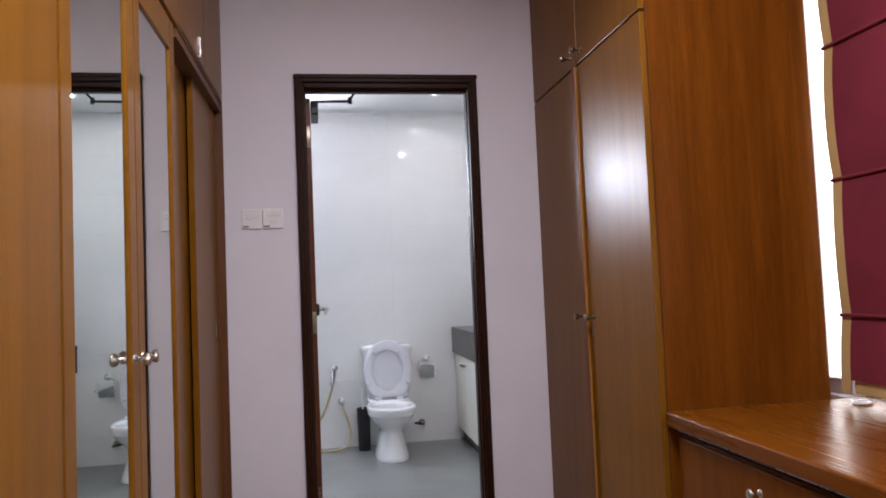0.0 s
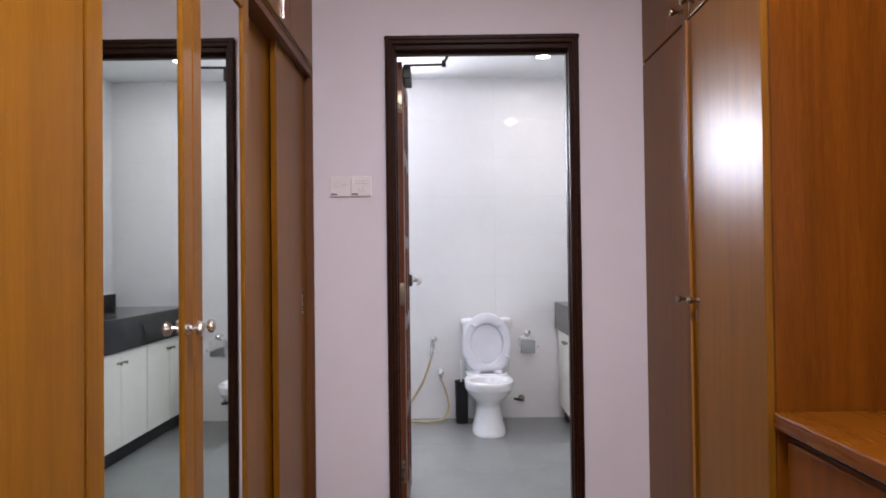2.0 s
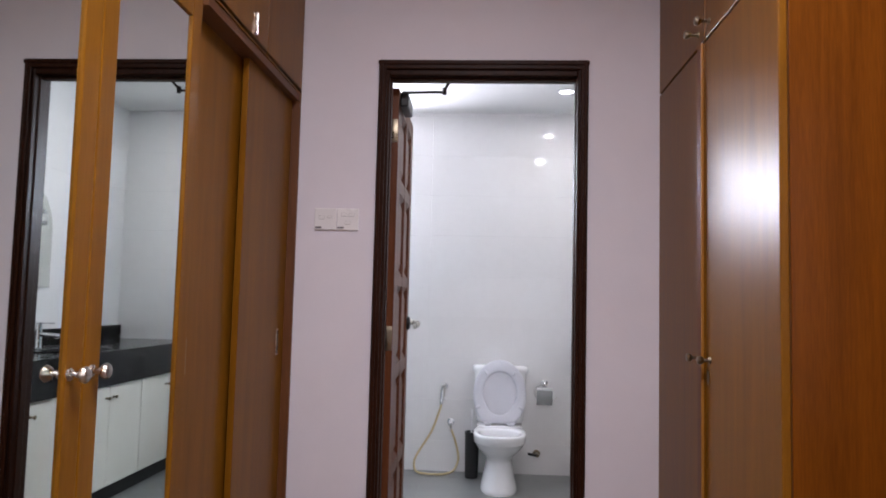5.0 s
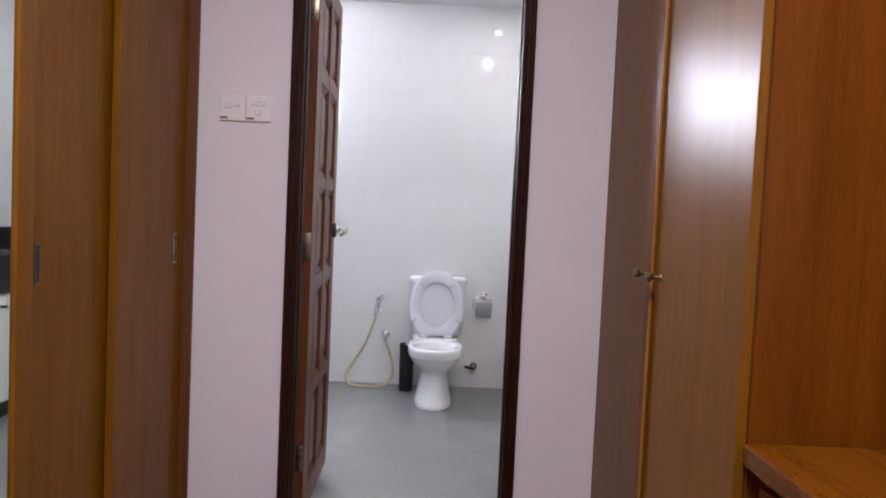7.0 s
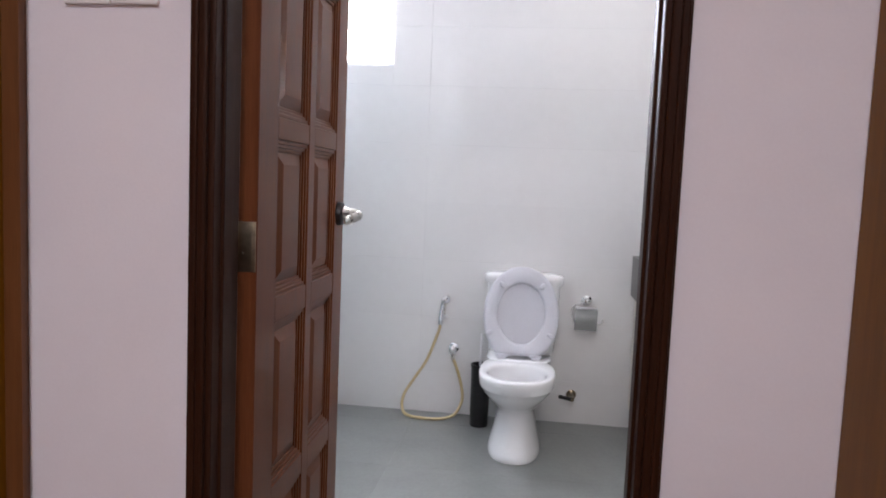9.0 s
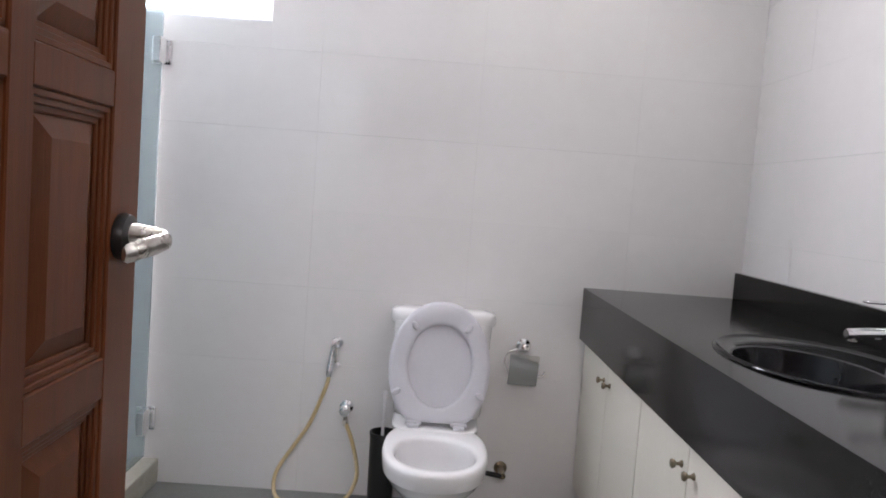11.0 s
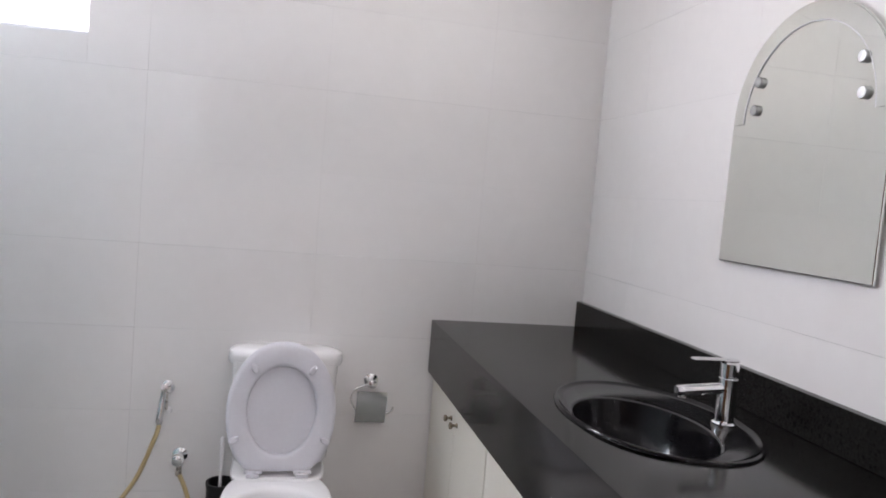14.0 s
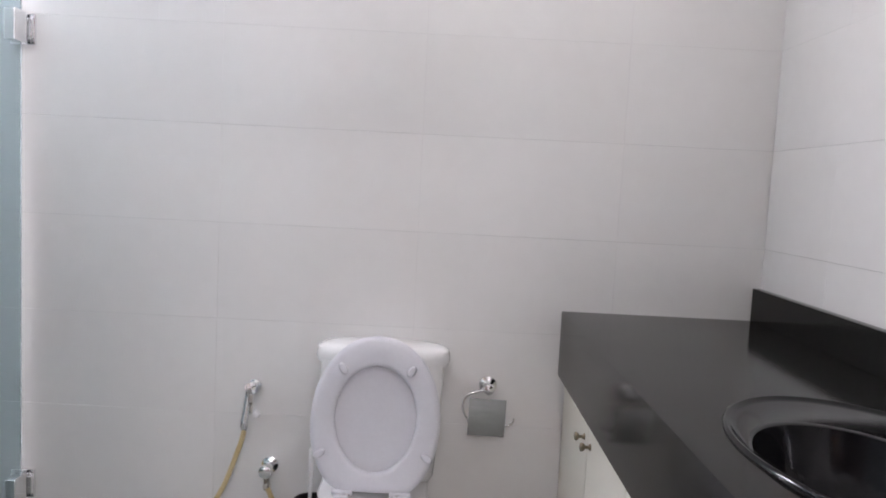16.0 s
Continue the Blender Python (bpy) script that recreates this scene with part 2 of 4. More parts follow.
# right wall with a window opening
WY0, WY1, WZ0, WZ1 = -4.3, -0.80, 0.84, 2.39
bm = box(RX1, RX1 + 0.15, RY0, WY0, 0, RZ1)
box(RX1, RX1 + 0.15, WY1, 0, 0, RZ1, bm=bm)
box(RX1, RX1 + 0.15, WY0, WY1, 0, WZ0, bm=bm)
box(RX1, RX1 + 0.15, WY0, WY1, WZ1, RZ1, bm=bm)
structure("wall_east", bm, PAINT, "white painted wall with a wide window", "wall")
structure("floor", box(RX0 - 0.1, RX1 + 0.1, RY0, 0.0, -0.1, RG), ROOMFLOOR, "brown wooden dressing room floor", "floor")
structure("ceiling", box(RX0 - 0.12, RX1 + 0.15, RY0 - 0.12, 0.0, RZ1, RZ1 + 0.1), CEIL, "plain white dressing room ceiling", "ceiling")

SPACE[0] = BATH
# bathroom shell: backing walls that carry the tiles
EPS = 0.012
bm = box(BX0 - 0.15, -1.42, BY1 + EPS, BY1 + 0.16, 0, 2.6)
WX0, WX1, WB, WT = -1.42, -0.548, 1.70, 2.21
box(WX1, BX1 + 0.15, BY1 + EPS, BY1 + 0.16, 0, 2.6, bm=bm)
box(WX0, WX1, BY1 + EPS, BY1 + 0.16, 0, WB, bm=bm)
box(WX0, WX1, BY1 + EPS, BY1 + 0.16, WT, 2.6, bm=bm)
bath_back = structure("wall_bath_north", bm, GROUT, "white tiled bathroom wall with a high window", "wall")
bath_right = structure("wall_bath_east", box(BX1 + EPS, BX1 + 0.15, BY0, BY1 + EPS, 0, 2.6), GROUT, "white tiled bathroom wall above the vanity", "wall")
bath_left = structure("wall_bath_west", box(BX0 - 0.15, BX0 - EPS, BY0, BY1 + EPS, 0, 2.6), GROUT, "white tiled shower wall", "wall")
SPACE[0] = HERE
bm = box(-2.06, -DX - 0.042, WALL - 0.002, WALL + 0.01, 0.037, 2.726)
box(DX + 0.042, 1.312, WALL - 0.002, WALL + 0.01, 0.037, 2.726, bm=bm)
box(-DX - 0.042, DX + 0.042, WALL - 0.002, WALL + 0.01, DZ + 0.06, 2.726, bm=bm)
structure("wall_bath_south", bm, TILE, "white tiled wall round the bathroom door", "wall")
SPACE[0] = BATH
structure("ceiling_bath", box(BX0 - 0.1, BX1 + 0.1, BY0 - 0.004, BY1 + 0.1, BZ1, BZ1 + 0.1), CEIL, "white bathroom ceiling with recessed lamps", "ceiling")
bath_floor = structure("floor_bath", box(BX0 - 0.1, BX1 + 0.1, BY0 - 0.07, BY1 + 0.1, -0.1, BZ0 - 0.004), FGROUT, "grey tiled bathroom floor", "floor")

SPACE[0] = HERE
# dark moulded door frame
bm = bmesh.new()
for s in (-1, 1):
    box(s * DX, s * (DX + 0.040), -0.012, WALL + 0.012, 0, DZ + 0.06, 0.004, bm)
    box(s * (DX + 0.010), s * (DX + 0.042), -0.024, -0.010, 0, DZ + 0.062, 0.005, bm)
    box(s * (DX + 0.024), s * (DX + 0.038), -0.030, -0.020, 0, DZ + 0.058, 0.004, bm)
    box(s * (DX - 0.006), s * (DX + 0.01), 0.02, 0.06, 0, DZ + 0.01, 0.003, bm)
box(-DX, DX, -0.011, WALL + 0.0115, DZ, DZ + 0.059, 0.004, bm)
box(-DX - 0.03, DX + 0.03, -0.0235, -0.010, DZ + 0.022, DZ + 0.0615, 0.005, bm)
box(-DX - 0.045, DX + 0.045, -0.0295, -0.020, DZ + 0.040, DZ + 0.0575, 0.004, bm)
box(-DX, DX, 0.021, 0.059, DZ - 0.012, DZ + 0.01, 0.003, bm)
structure("door_frame", bm, FRAME, "dark brown moulded wooden door frame", "door frame")
structure("threshold", box(-DX, DX, 0.004, WALL + 0.01, 0.04, 0.084, 0.004), STONE, "pale stone threshold under the bathroom door", "threshold")


# ---- bathroom door, standing open ----
def panelled_door():
    """Built flat: x along the width from the hinge, y through the thickness, z up; then turned open."""
    w, h, th, z0 = 0.668, 2.10, 0.040, 0.088
    d = thing("door_1", (0, 0, 0), "open red mahogany door with ten raised panels", "door", kind="structure")
    rows = [(0.19, 0.535), (0.590, 0.955), (1.013, 1.350), (1.398, 1.755), (1.815, 2.11)]
    cols = [(0.113, 0.328), (0.375, 0.573)]
    bm = bmesh.new()
    for x0, x1 in ((0, cols[0][0]), (cols[0][1], cols[1][0]), (cols[1][1], w)):
        box(x0, x1, -th / 2, th / 2, z0, z0 + h, 0.002, bm, 1)
    zs = [z0] + [v for r in rows for v in r] + [z0 + h]
    for i in range(0, len(zs), 2):
        for x0, x1 in cols:
            box(x0 - 0.001, x1 + 0.001, -th / 2 + 0.0006, th / 2 - 0.0006, zs[i], zs[i + 1], 0.002, bm, 1)
    part("door_leaf_frame", bm, MAHOGANY, d)
    for x0, x1 in cols:
        for a, b in rows:
            bm = bmesh.new()
            # stepped moulding, then a raised field on either side
            for k, (inset, depth) in enumerate(((0.0, 0.016), (0.008, 0.012), (0.016, 0.008))):
                for u0, u1, v0, v1 in ((x0 + inset, x0 + inset + 0.009, a + inset, b - inset), (x1 - inset - 0.009, x1 - inset, a + inset, b - inset),
                                       (x0 + inset, x1 - inset, a + inset, a + inset + 0.009), (x0 + inset, x1 - inset, b - inset - 0.009, b - inset)):
                    box(u0, u1, -depth + k * 1e-4, depth - k * 1e-4, v0, v1, 0.0015, bm, 1)
            for s in (-1, 1):
                m0, m1 = 0.026, 0.052
                f = [Vector((x0 + m0, s * 0.004, a + m0)), Vector((x1 - m0, s * 0.004, a + m0)), Vector((x1 - m0, s * 0.004, b - m0)), Vector((x0 + m0, s * 0.004, b - m0))]
                g = [Vector((x0 + m1, s * 0.014, a + m1)), Vector((x1 - m1, s * 0.014, a + m1)), Vector((x1 - m1, s * 0.014, b - m1)), Vector((x0 + m1, s * 0.014, b - m1))]
                loft([f, g], bm, False, True)
            box(x0 + 0.02, x1 - 0.02, -0.004, 0.004, a + 0.02, b - 0.02, 0, bm)
            part("door_panel", bm, MAHOGANY, d)
    hx, hz = 0.610, 1.176
    for s in (-1, 1):
        handle = part("door_handle", lathe((hx, s * th / 2, hz), (0, s, 0), [(0, 0.033), (0.004, 0.034), (0.014, 0.031), (0.017, 0.022)], 28), BLACK, d, "black round rose with a satin lever", True)
        bm = bmesh.new()
        # a tapering neck runs out to the elbow, and the flat grip turns back towards the hinge
        line = [(hx, 0.012, 0.004, 0.017, 0.017), (hx + 0.004, 0.026, 0.005, 0.012, 0.014), (hx + 0.012, 0.042, 0.004, 0.009, 0.012), (hx + 0.020, 0.053, 0.001, 0.008, 0.012),
                (hx + 0.014, 0.059, -0.003, 0.008, 0.0125), (hx - 0.012, 0.057, -0.006, 0.0075, 0.0135), (hx - 0.045, 0.050, -0.010, 0.007, 0.014), (hx - 0.082, 0.044, -0.014, 0.006, 0.013), (hx - 0.090, 0.042, -0.015, 0.003, 0.009)]
        rings = []
        for i, (u, off, dz, across, tall) in enumerate(line):
            p, q = line[max(i - 1, 0)], line[min(i + 1, len(line) - 1)]
            along = Vector((q[0] - p[0], q[1] - p[1], 0)).normalized()
            side = Vector((-along.y, along.x, 0))
            ring = []
            for j in range(16):
                a = 2 * math.pi * j / 16
                v = Vector((u, th / 2 + off, hz + dz)) + side * across * math.cos(a) + Vector((0, 0, tall * math.sin(a)))
                ring.append(Vector((v.x, s * v.y, v.z)))
            rings.append(ring)
        loft(rings, bm)
        part("lever", bm, STEEL, handle, "satin nickel lever", True)
    bm = box(w - 0.002, w + 0.002, -0.011, 0.011, hz - 0.10, hz + 0.06, 0.001)
    part("latch_plate", bm, STEEL, d)
    for z in (0.33, 1.13, 2.005):
        bm = rod((-0.004, 0.024, z - 0.05), (-0.004, 0.024, z + 0.05), 0.007)
        box(-0.003, 0.001, -0.018, 0.022, z - 0.05, z + 0.05, 0.0008, bm)
        part("hinge", bm, BRASS, d, "dulled steel butt hinge", True)
    # overhead closer on the face towards the room
    closer = part("door_closer", box(0.015, 0.21, -0.058, -0.022, 2.115, 2.175, 0.006), BLACK, d, "black overhead door closer")
    d.matrix_world = pose(-0.375, 0.135, 0, 0, 0, 90.8)
    return d


panelled_door()
closer_arm = thing("door_closer_arm", (-0.355, 0.14, 2.18), "dark folded arm of the door closer", "door closer")
part("arm", rod((-0.350, 0.19, 2.185), (-0.165, 0.16, 2.180), 0.006), BLACK, closer_arm)
part("pivot", rod((-0.165, 0.16, 2.168), (-0.165, 0.16, 2.198), 0.010), BLACK, closer_arm)
part("link", rod((-0.165, 0.16, 2.188), (-0.130, 0.118, 2.232), 0.006), BLACK, closer_arm)
part("bracket", box(-0.15, -0.11, WALL + 0.008, WALL + 0.024, 2.222, 2.25, 0.003), BLACK, closer_arm)

SPACE[0] = BATH
# ---- bathroom window ----
win = thing("window_1", ((WX0 + WX1) / 2, BY1, WB), "bright frosted window high in the bathroom wall", "window", kind="structure")
bm = bmesh.new()
for x0, x1, z0, z1 in ((WX0, WX1, WB, WB + 0.03), (WX0, WX1, WT - 0.035, WT), (WX0, WX0 + 0.03, WB + 0.03, WT - 0.035), (WX1 - 0.028, WX1, WB + 0.03, WT - 0.035), (-0.985, -0.955, WB + 0.03, WT - 0.035)):
    box(x0, x1, BY1 + 0.05, BY1 + 0.09, z0, z1, 0.003, bm)
part("window_frame", bm, ALU, win)
part("window_sill", box(WX0, WX1, BY1 + 0.002, BY1 + 0.05, WB - 0.001, WB + 0.010, 0.002), ALU, win)
for x0, x1 in ((WX0 + 0.03, -0.985), (-0.955, WX1 - 0.028)):
    p = part("pane", box(x0, x1, BY1 + 0.066, BY1 + 0.070, WB + 0.03, WT - 0.035), PANE, win)
    p.visible_shadow = False
structure("backdrop_sky", box(-2.2, 0.2, 2.60, 2.61, 1.2, 2.9), SKYGLOW, "bright overcast sky outside the bathroom", "sky")
SPACE[0] = HERE
structure("backdrop_outside", box(2.0, 2.01, -5.0, 1.0, 0.2, 3.0), ROOMGLOW, "bright daylight outside the dressing room", "sky")
# dressing room window behind the blind
win2 = thing("window_2", (RX1, -2.7, WZ0), "bright window behind a maroon roman blind", "window", kind="structure")
bm = bmesh.new()
for y0, y1, z0, z1 in ((WY0, WY1, WZ0, WZ0 + 0.05), (WY0, WY1, WZ1 - 0.05, WZ1), (WY0, WY0 + 0.05, WZ0 + 0.05, WZ1 - 0.05), (WY1 - 0.02, WY1, WZ0 + 0.05, WZ1 - 0.05), (-2.77, -2.72, WZ0 + 0.05, WZ1 - 0.05)):
    box(RX1 + 0.05, RX1 + 0.10, y0, y1, z0, z1, 0.004, bm)
part("window_frame", bm, ALU, win2)
for y0, y1 in ((WY0 + 0.05, -2.77), (-2.72, WY1 - 0.02)):
    p = part("pane", box(RX1 + 0.07, RX1 + 0.074, y0, y1, WZ0 + 0.05, WZ1 - 0.05), PANE, win2)
    p.visible_shadow = False


SPACE[0] = BATH
# ---- downlights ----
def downlight(x, y):
    d = thing("downlight", (x, y, BZ1), "round white recessed ceiling downlight, lit", "ceiling light", "ceiling downlights")
    rim = [(0.056, 0.0), (0.060, -0.004), (0.048, -0.010), (0.042, -0.006), (0.042, 0.0)]
    bm = loft([around((x, y, BZ1 + dz), (0, 0, 1), r, 32) for r, dz in rim], None, False, False)
    part("rim", bm, ALU, d, "", True)
    part("diffuser", lathe((x, y, BZ1 - 0.002), (0, 0, -1), [(0, 0.041), (0.002, 0.041), (0.0035, 0.03)], 32), LAMP, d, "glowing diffuser")
    return d


downlight(0.47, 1.46)
downlight(0.47, 0.41)


# ---- toilet ----
def toilet(cx):
    t = thing("toilet", (cx, 2.2, FLOOR), "white ceramic close-coupled toilet with its seat and lid up", "toilet")
    # pedestal and bowl in one shape: height, half width, front, back
    rows = [(FLOOR, 0.124, 1.918, 2.44), (FLOOR + 0.012, 0.126, 1.915, 2.44), (0.070, 0.120, 1.925, 2.44), (0.12, 0.106, 1.955, 2.43), (0.18, 0.094, 1.985, 2.42), (0.225, 0.088, 2.00, 2.41),
            (0.250, 0.091, 1.995, 2.40), (0.275, 0.112, 1.965, 2.40), (0.305, 0.140, 1.925, 2.40), (0.335, 0.160, 1.893, 2.39), (0.360, 0.170, 1.872, 2.38), (0.363, 0.1735, 1.868, 2.38), (0.395, 0.1775, 1.860, 2.38),
            (0.412, 0.178, 1.858, 2.38), (0.420, 0.175, 1.862, 2.378), (0.424, 0.168, 1.870, 2.37)]
    rings = [oval(cx, (a + b) / 2, z, rx, (b - a) / 2, 48, 2.35, 0.0) for z, rx, a, b in rows]
    inner = [(0.424, 0.146, 1.896, 2.235), (0.420, 0.138, 1.905, 2.220), (0.408, 0.132, 1.912, 2.210), (0.36, 0.128, 1.92, 2.205), (0.28, 0.105, 1.97, 2.20), (0.21, 0.06, 2.06, 2.19)]
    rings += [oval(cx, (a + b) / 2, z, rx, (b - a) / 2, 48, 2.1) for z, rx, a, b in inner]
    part("bowl", loft(rings), CERAMIC, t, "white glazed bowl and pedestal", True)
    part("water", loft([oval(cx, 2.12, 0.236, 0.078, 0.075, 32), oval(cx, 2.12, 0.239, 0.078, 0.075, 32)]), WATER, t)
    # flat shelf behind the bowl that carries the hinges and the cistern
    rows = [(0.30, 0.105, 2.30), (0.36, 0.130, 2.275), (0.412, 0.158, 2.262), (0.425, 0.160, 2.262), (0.431, 0.154, 2.268)]
    part("shelf", loft([oval(cx, (front + 2.56) / 2, z, rx, (2.56 - front) / 2, 48, 5) for z, rx, front in rows]), CERAMIC, t, "flat ceramic shelf behind the bowl", True)
    rows = [(0.432, 0.160, 0.074), (0.445, 0.168, 0.078), (0.60, 0.180, 0.083), (0.780, 0.186, 0.086), (0.792, 0.186, 0.086)]
    part("cistern", loft([oval(cx + 0.005, 2.482, z, rx, ry, 48, 4.5) for z, rx, ry in rows]), CERAMIC, t, "", True)
    rows = [(0.786, 0.188, 0.082), (0.790, 0.198, 0.088), (0.802, 0.203, 0.090), (0.818, 0.202, 0.090), (0.832, 0.198, 0.086), (0.841, 0.182, 0.076), (0.845, 0.150, 0.056)]
    lid = part("cistern_lid", loft([oval(cx + 0.005, 2.482, z - 0.006, rx, ry, 48, 2.8) for z, rx, ry in rows]), CERAMIC, t, "puffed rounded cistern lid", True)
    part("flush_button", lathe((cx + 0.005, 2.482, 0.838), (0, 0, 1), [(0, 0.024), (0.005, 0.024), (0.007, 0.02)], 24), CHROME, lid, "chrome flush button", True)

    # seat and lid, standing up and leaning on the cistern
    lean = radians(10.5)

    def upright(u, v, off):
        return Vector((cx + u, 2.300 + v * math.sin(lean) - off * math.cos(lean), 0.446 + v * math.cos(lean) + off * math.sin(lean)))

    def outline(grow, k=64):
        """Rounded top, widest below the middle, drawn in to a straight hinge edge."""
        length, widest, wmax = 0.440 + grow, 0.195, 0.186 + grow
        out = []
        for i in range(k):
            a = 2 * math.pi * i / k
            c, s = math.cos(a), math.sin(a)
            if s >= 0:
                out.append((wmax * math.copysign(abs(c) ** 0.97, c), widest + (length - widest) * s ** 0.97))
            else:
                down = abs(s) ** 0.62
                u = wmax * (1 - 0.26 * down ** 1.9) * math.copysign(min(1, abs(c) ** 0.26), c)
                out.append((u, widest - (widest + grow) * down))
        return out

    def opening(grow, k=64):
        return [((0.119 + grow) * math.cos(2 * math.pi * i / k) * (1 + 0.03 * math.sin(2 * math.pi * i / k)), 0.205 + (0.152 + grow) * math.sin(2 * math.pi * i / k)) for i in range(k)]
    rings = [[upright(u, v, off) for u, v in outline(g)] for g, off in ((-0.008, -0.026), (-0.001, -0.021), (0.001, -0.012), (-0.004, -0.005))]
    part("seat_lid", loft(rings), PLASTIC, t, "white plastic lid standing open", True)
    ring_rows = [(opening(-0.003), 0.000), (outline(-0.006), 0.000), (outline(-0.001), 0.004), (outline(-0.001), 0.011), (outline(-0.007), 0.017), (outline(-0.016), 0.019), (opening(0.011), 0.019), (opening(0.004), 0.017), (opening(-0.001), 0.011), (opening(-0.003), 0.000)]
    seat = part("seat_ring", loft([[upright(u, v, off) for u, v in ring] for ring, off in ring_rows], None, False, False), PLASTIC, t, "white plastic seat ring raised against the lid", True)
    for u, v in ((-0.098, 0.345), (0.098, 0.345), (-0.152, 0.105), (0.152, 0.105)):
        ang = math.atan2(v - 0.205, u)
        ring = []
        for off, r in ((0.017, 1.0), (0.026, 0.96), (0.031, 0.75), (0.032, 0.4)):
            ring.append([upright(u + r * (0.019 * math.cos(q) * math.cos(ang) - 0.011 * math.sin(q) * math.sin(ang)), v + r * (0.019 * math.cos(q) * math.sin(ang) + 0.011 * math.sin(q) * math.cos(ang)), off) for q in [2 * math.pi * j / 18 for j in range(18)]])
        part("bumper", loft(ring), PLASTIC, seat, "", True)
    for s in (-1, 1):
        h = part("seat_hinge", box(cx + s * 0.062, cx + s * 0.104, 2.268, 2.300, 0.431, 0.446, 0.004), PLASTIC, t, "", True)
        part("hinge_pin", rod((cx + s * 0.052, 2.290, 0.447), (cx + s * 0.112, 2.290, 0.447), 0.0085), PLASTIC, h, "", True)
        part("hinge_bolt", lathe((cx + s * 0.075, 2.280, 0.445), (0, 0, 1), [(0, 0.006), (0.004, 0.006), (0.005, 0.003)], 14), CHROME, h, "small chrome bolt", True)
    return t


FLOOR = 0.037
SPACE[0] = HERE
toilet(0.136)
SPACE[0] = BATH

# inlet valve of the cistern on the wall
v = thing("stop_valve", (0.358, BY1, 0.17), "small dark stop valve on the tiled wall", "valve")
part("body", rod((0.358, BY1 - 0.002, 0.170), (0.358, 1.93, 0.170), 0.011), BRASS, v, "", True)
part("escutcheon", lathe((0.358, BY1 - 0.001, 0.170), (0, -1, 0), [(0, 0.024), (0.004, 0.023), (0.008, 0.014)], 20), BRASS, v, "", True)
part("tap", rod((0.352, 1.935, 0.170), (0.298, 1.920, 0.184), 0.009), BLACK, v, "black tap handle", True)

# ---- bidet spray ----
s = thing("bidet_sprayer", (-0.258, BY1, 0.6), "chrome hand sprayer hung on the wall above a looped hose", "bidet sprayer")
bm = lathe((-0.256, BY1 - 0.001, 0.592), (0, -1, 0), [(0, 0.019), (0.006, 0.018), (0.012, 0.010), (0.036, 0.009)], 20)
part("holder", bm, CHROME, s, "", True)
bm = sweep([(-0.256, 1.945, 0.605), (-0.259, 1.965, 0.598), (-0.262, 1.972, 0.577), (-0.266, 1.966, 0.537), (-0.270, 1.960, 0.500)], 0.011)
lathe((-0.251, 1.955, 0.605), (0.5, -1, 0.1), [(0, 0.012), (0.012, 0.017), (0.022, 0.018), (0.025, 0.013)], 18, bm)
lathe((-0.270, 1.961, 0.506), (0, 0, -1), [(0, 0.011), (0.02, 0.012), (0.03, 0.008)], 18, bm)
head = part("spray_head", bm, CHROME, s, "", True)
part("trigger", box(-0.252, -0.244, 1.940, 1.950, 0.532, 0.586, 0.002), STEEL, head)
part("bracket", lathe((-0.250, BY1 - 0.001, 0.508), (0, -1, 0), [(0, 0.011), (0.008, 0.010), (0.018, 0.008), (0.02, 0.005)], 16), SWITCH, s, "small white clip", True)
SPACE[0] = HERE
bm = sweep([(-0.287, 2.512, 0.556), (-0.291, 2.515, 0.515), (-0.308, 2.52, 0.46), (-0.355, 2.53, 0.335), (-0.415, 2.535, 0.235), (-0.466, 2.53, 0.150), (-0.478, 2.51, 0.095), (-0.455, 2.47, 0.053),
            (-0.385, 2.44, 0.0455), (-0.275, 2.44, 0.0455), (-0.195, 2.47, 0.062), (-0.160, 2.50, 0.115), (-0.155, 2.51, 0.175), (-0.180, 2.515, 0.275), (-0.209, 2.508, 0.352)], 0.0082, None, 12, 7)
part("hose", bm, HOSE, s, "yellowed plastic hose", True)
SPACE[0] = BATH
tap = thing("angle_valve", (-0.207, BY1, 0.36), "chrome angle valve on the tiled wall", "valve")
part("escutcheon", lathe((-0.207, BY1 - 0.001, 0.358), (0, -1, 0), [(0, 0.025), (0.005, 0.024), (0.010, 0.014), (0.05, 0.012)], 22), CHROME, tap, "", True)
part("knob", lathe((-0.207, 1.972, 0.358), (0, -1, 0), [(0, 0.014), (0.004, 0.020), (0.018, 0.019), (0.021, 0.012)], 10), CHROME, tap, "", True)
part("outlet", lathe((-0.205, 1.966, 0.352), (0.1, -0.15, -1), [(0, 0.009), (0.03, 0.009), (0.032, 0.011), (0.045, 0.011)], 16), STEEL, tap, "", True)

# ---- toilet brush and its black holder ----
SPACE[0] = HERE
b = thing("toilet_brush", (-0.055, 2.42, FLOOR), "black round toilet brush holder with a white-handled brush", "toilet brush")
profile = [(0, 0.044), (0.006, 0.047), (0.30, 0.051), (0.318, 0.054), (0.324, 0.053), (0.324, 0.047), (0.30, 0.046), (0.02, 0.042)]
part("holder", lathe((-0.055, 2.42, FLOOR), (0, 0, 1), profile, 32), BLACK, b, "", True)
part("brush_handle", lathe((-0.060, 2.42, 0.08), (0.0, 0.03, 1), [(0, 0.006), (0.36, 0.006), (0.38, 0.008), (0.43, 0.009), (0.436, 0.005)], 16), SWITCH, b, "white plastic handle", True)
part("bristles", lathe((-0.058, 2.42, 0.06), (0, 0, 1), [(0, 0.02), (0.01, 0.034), (0.08, 0.036), (0.09, 0.02)], 20), SWITCH, b, "white bristles", True)
SPACE[0] = BATH

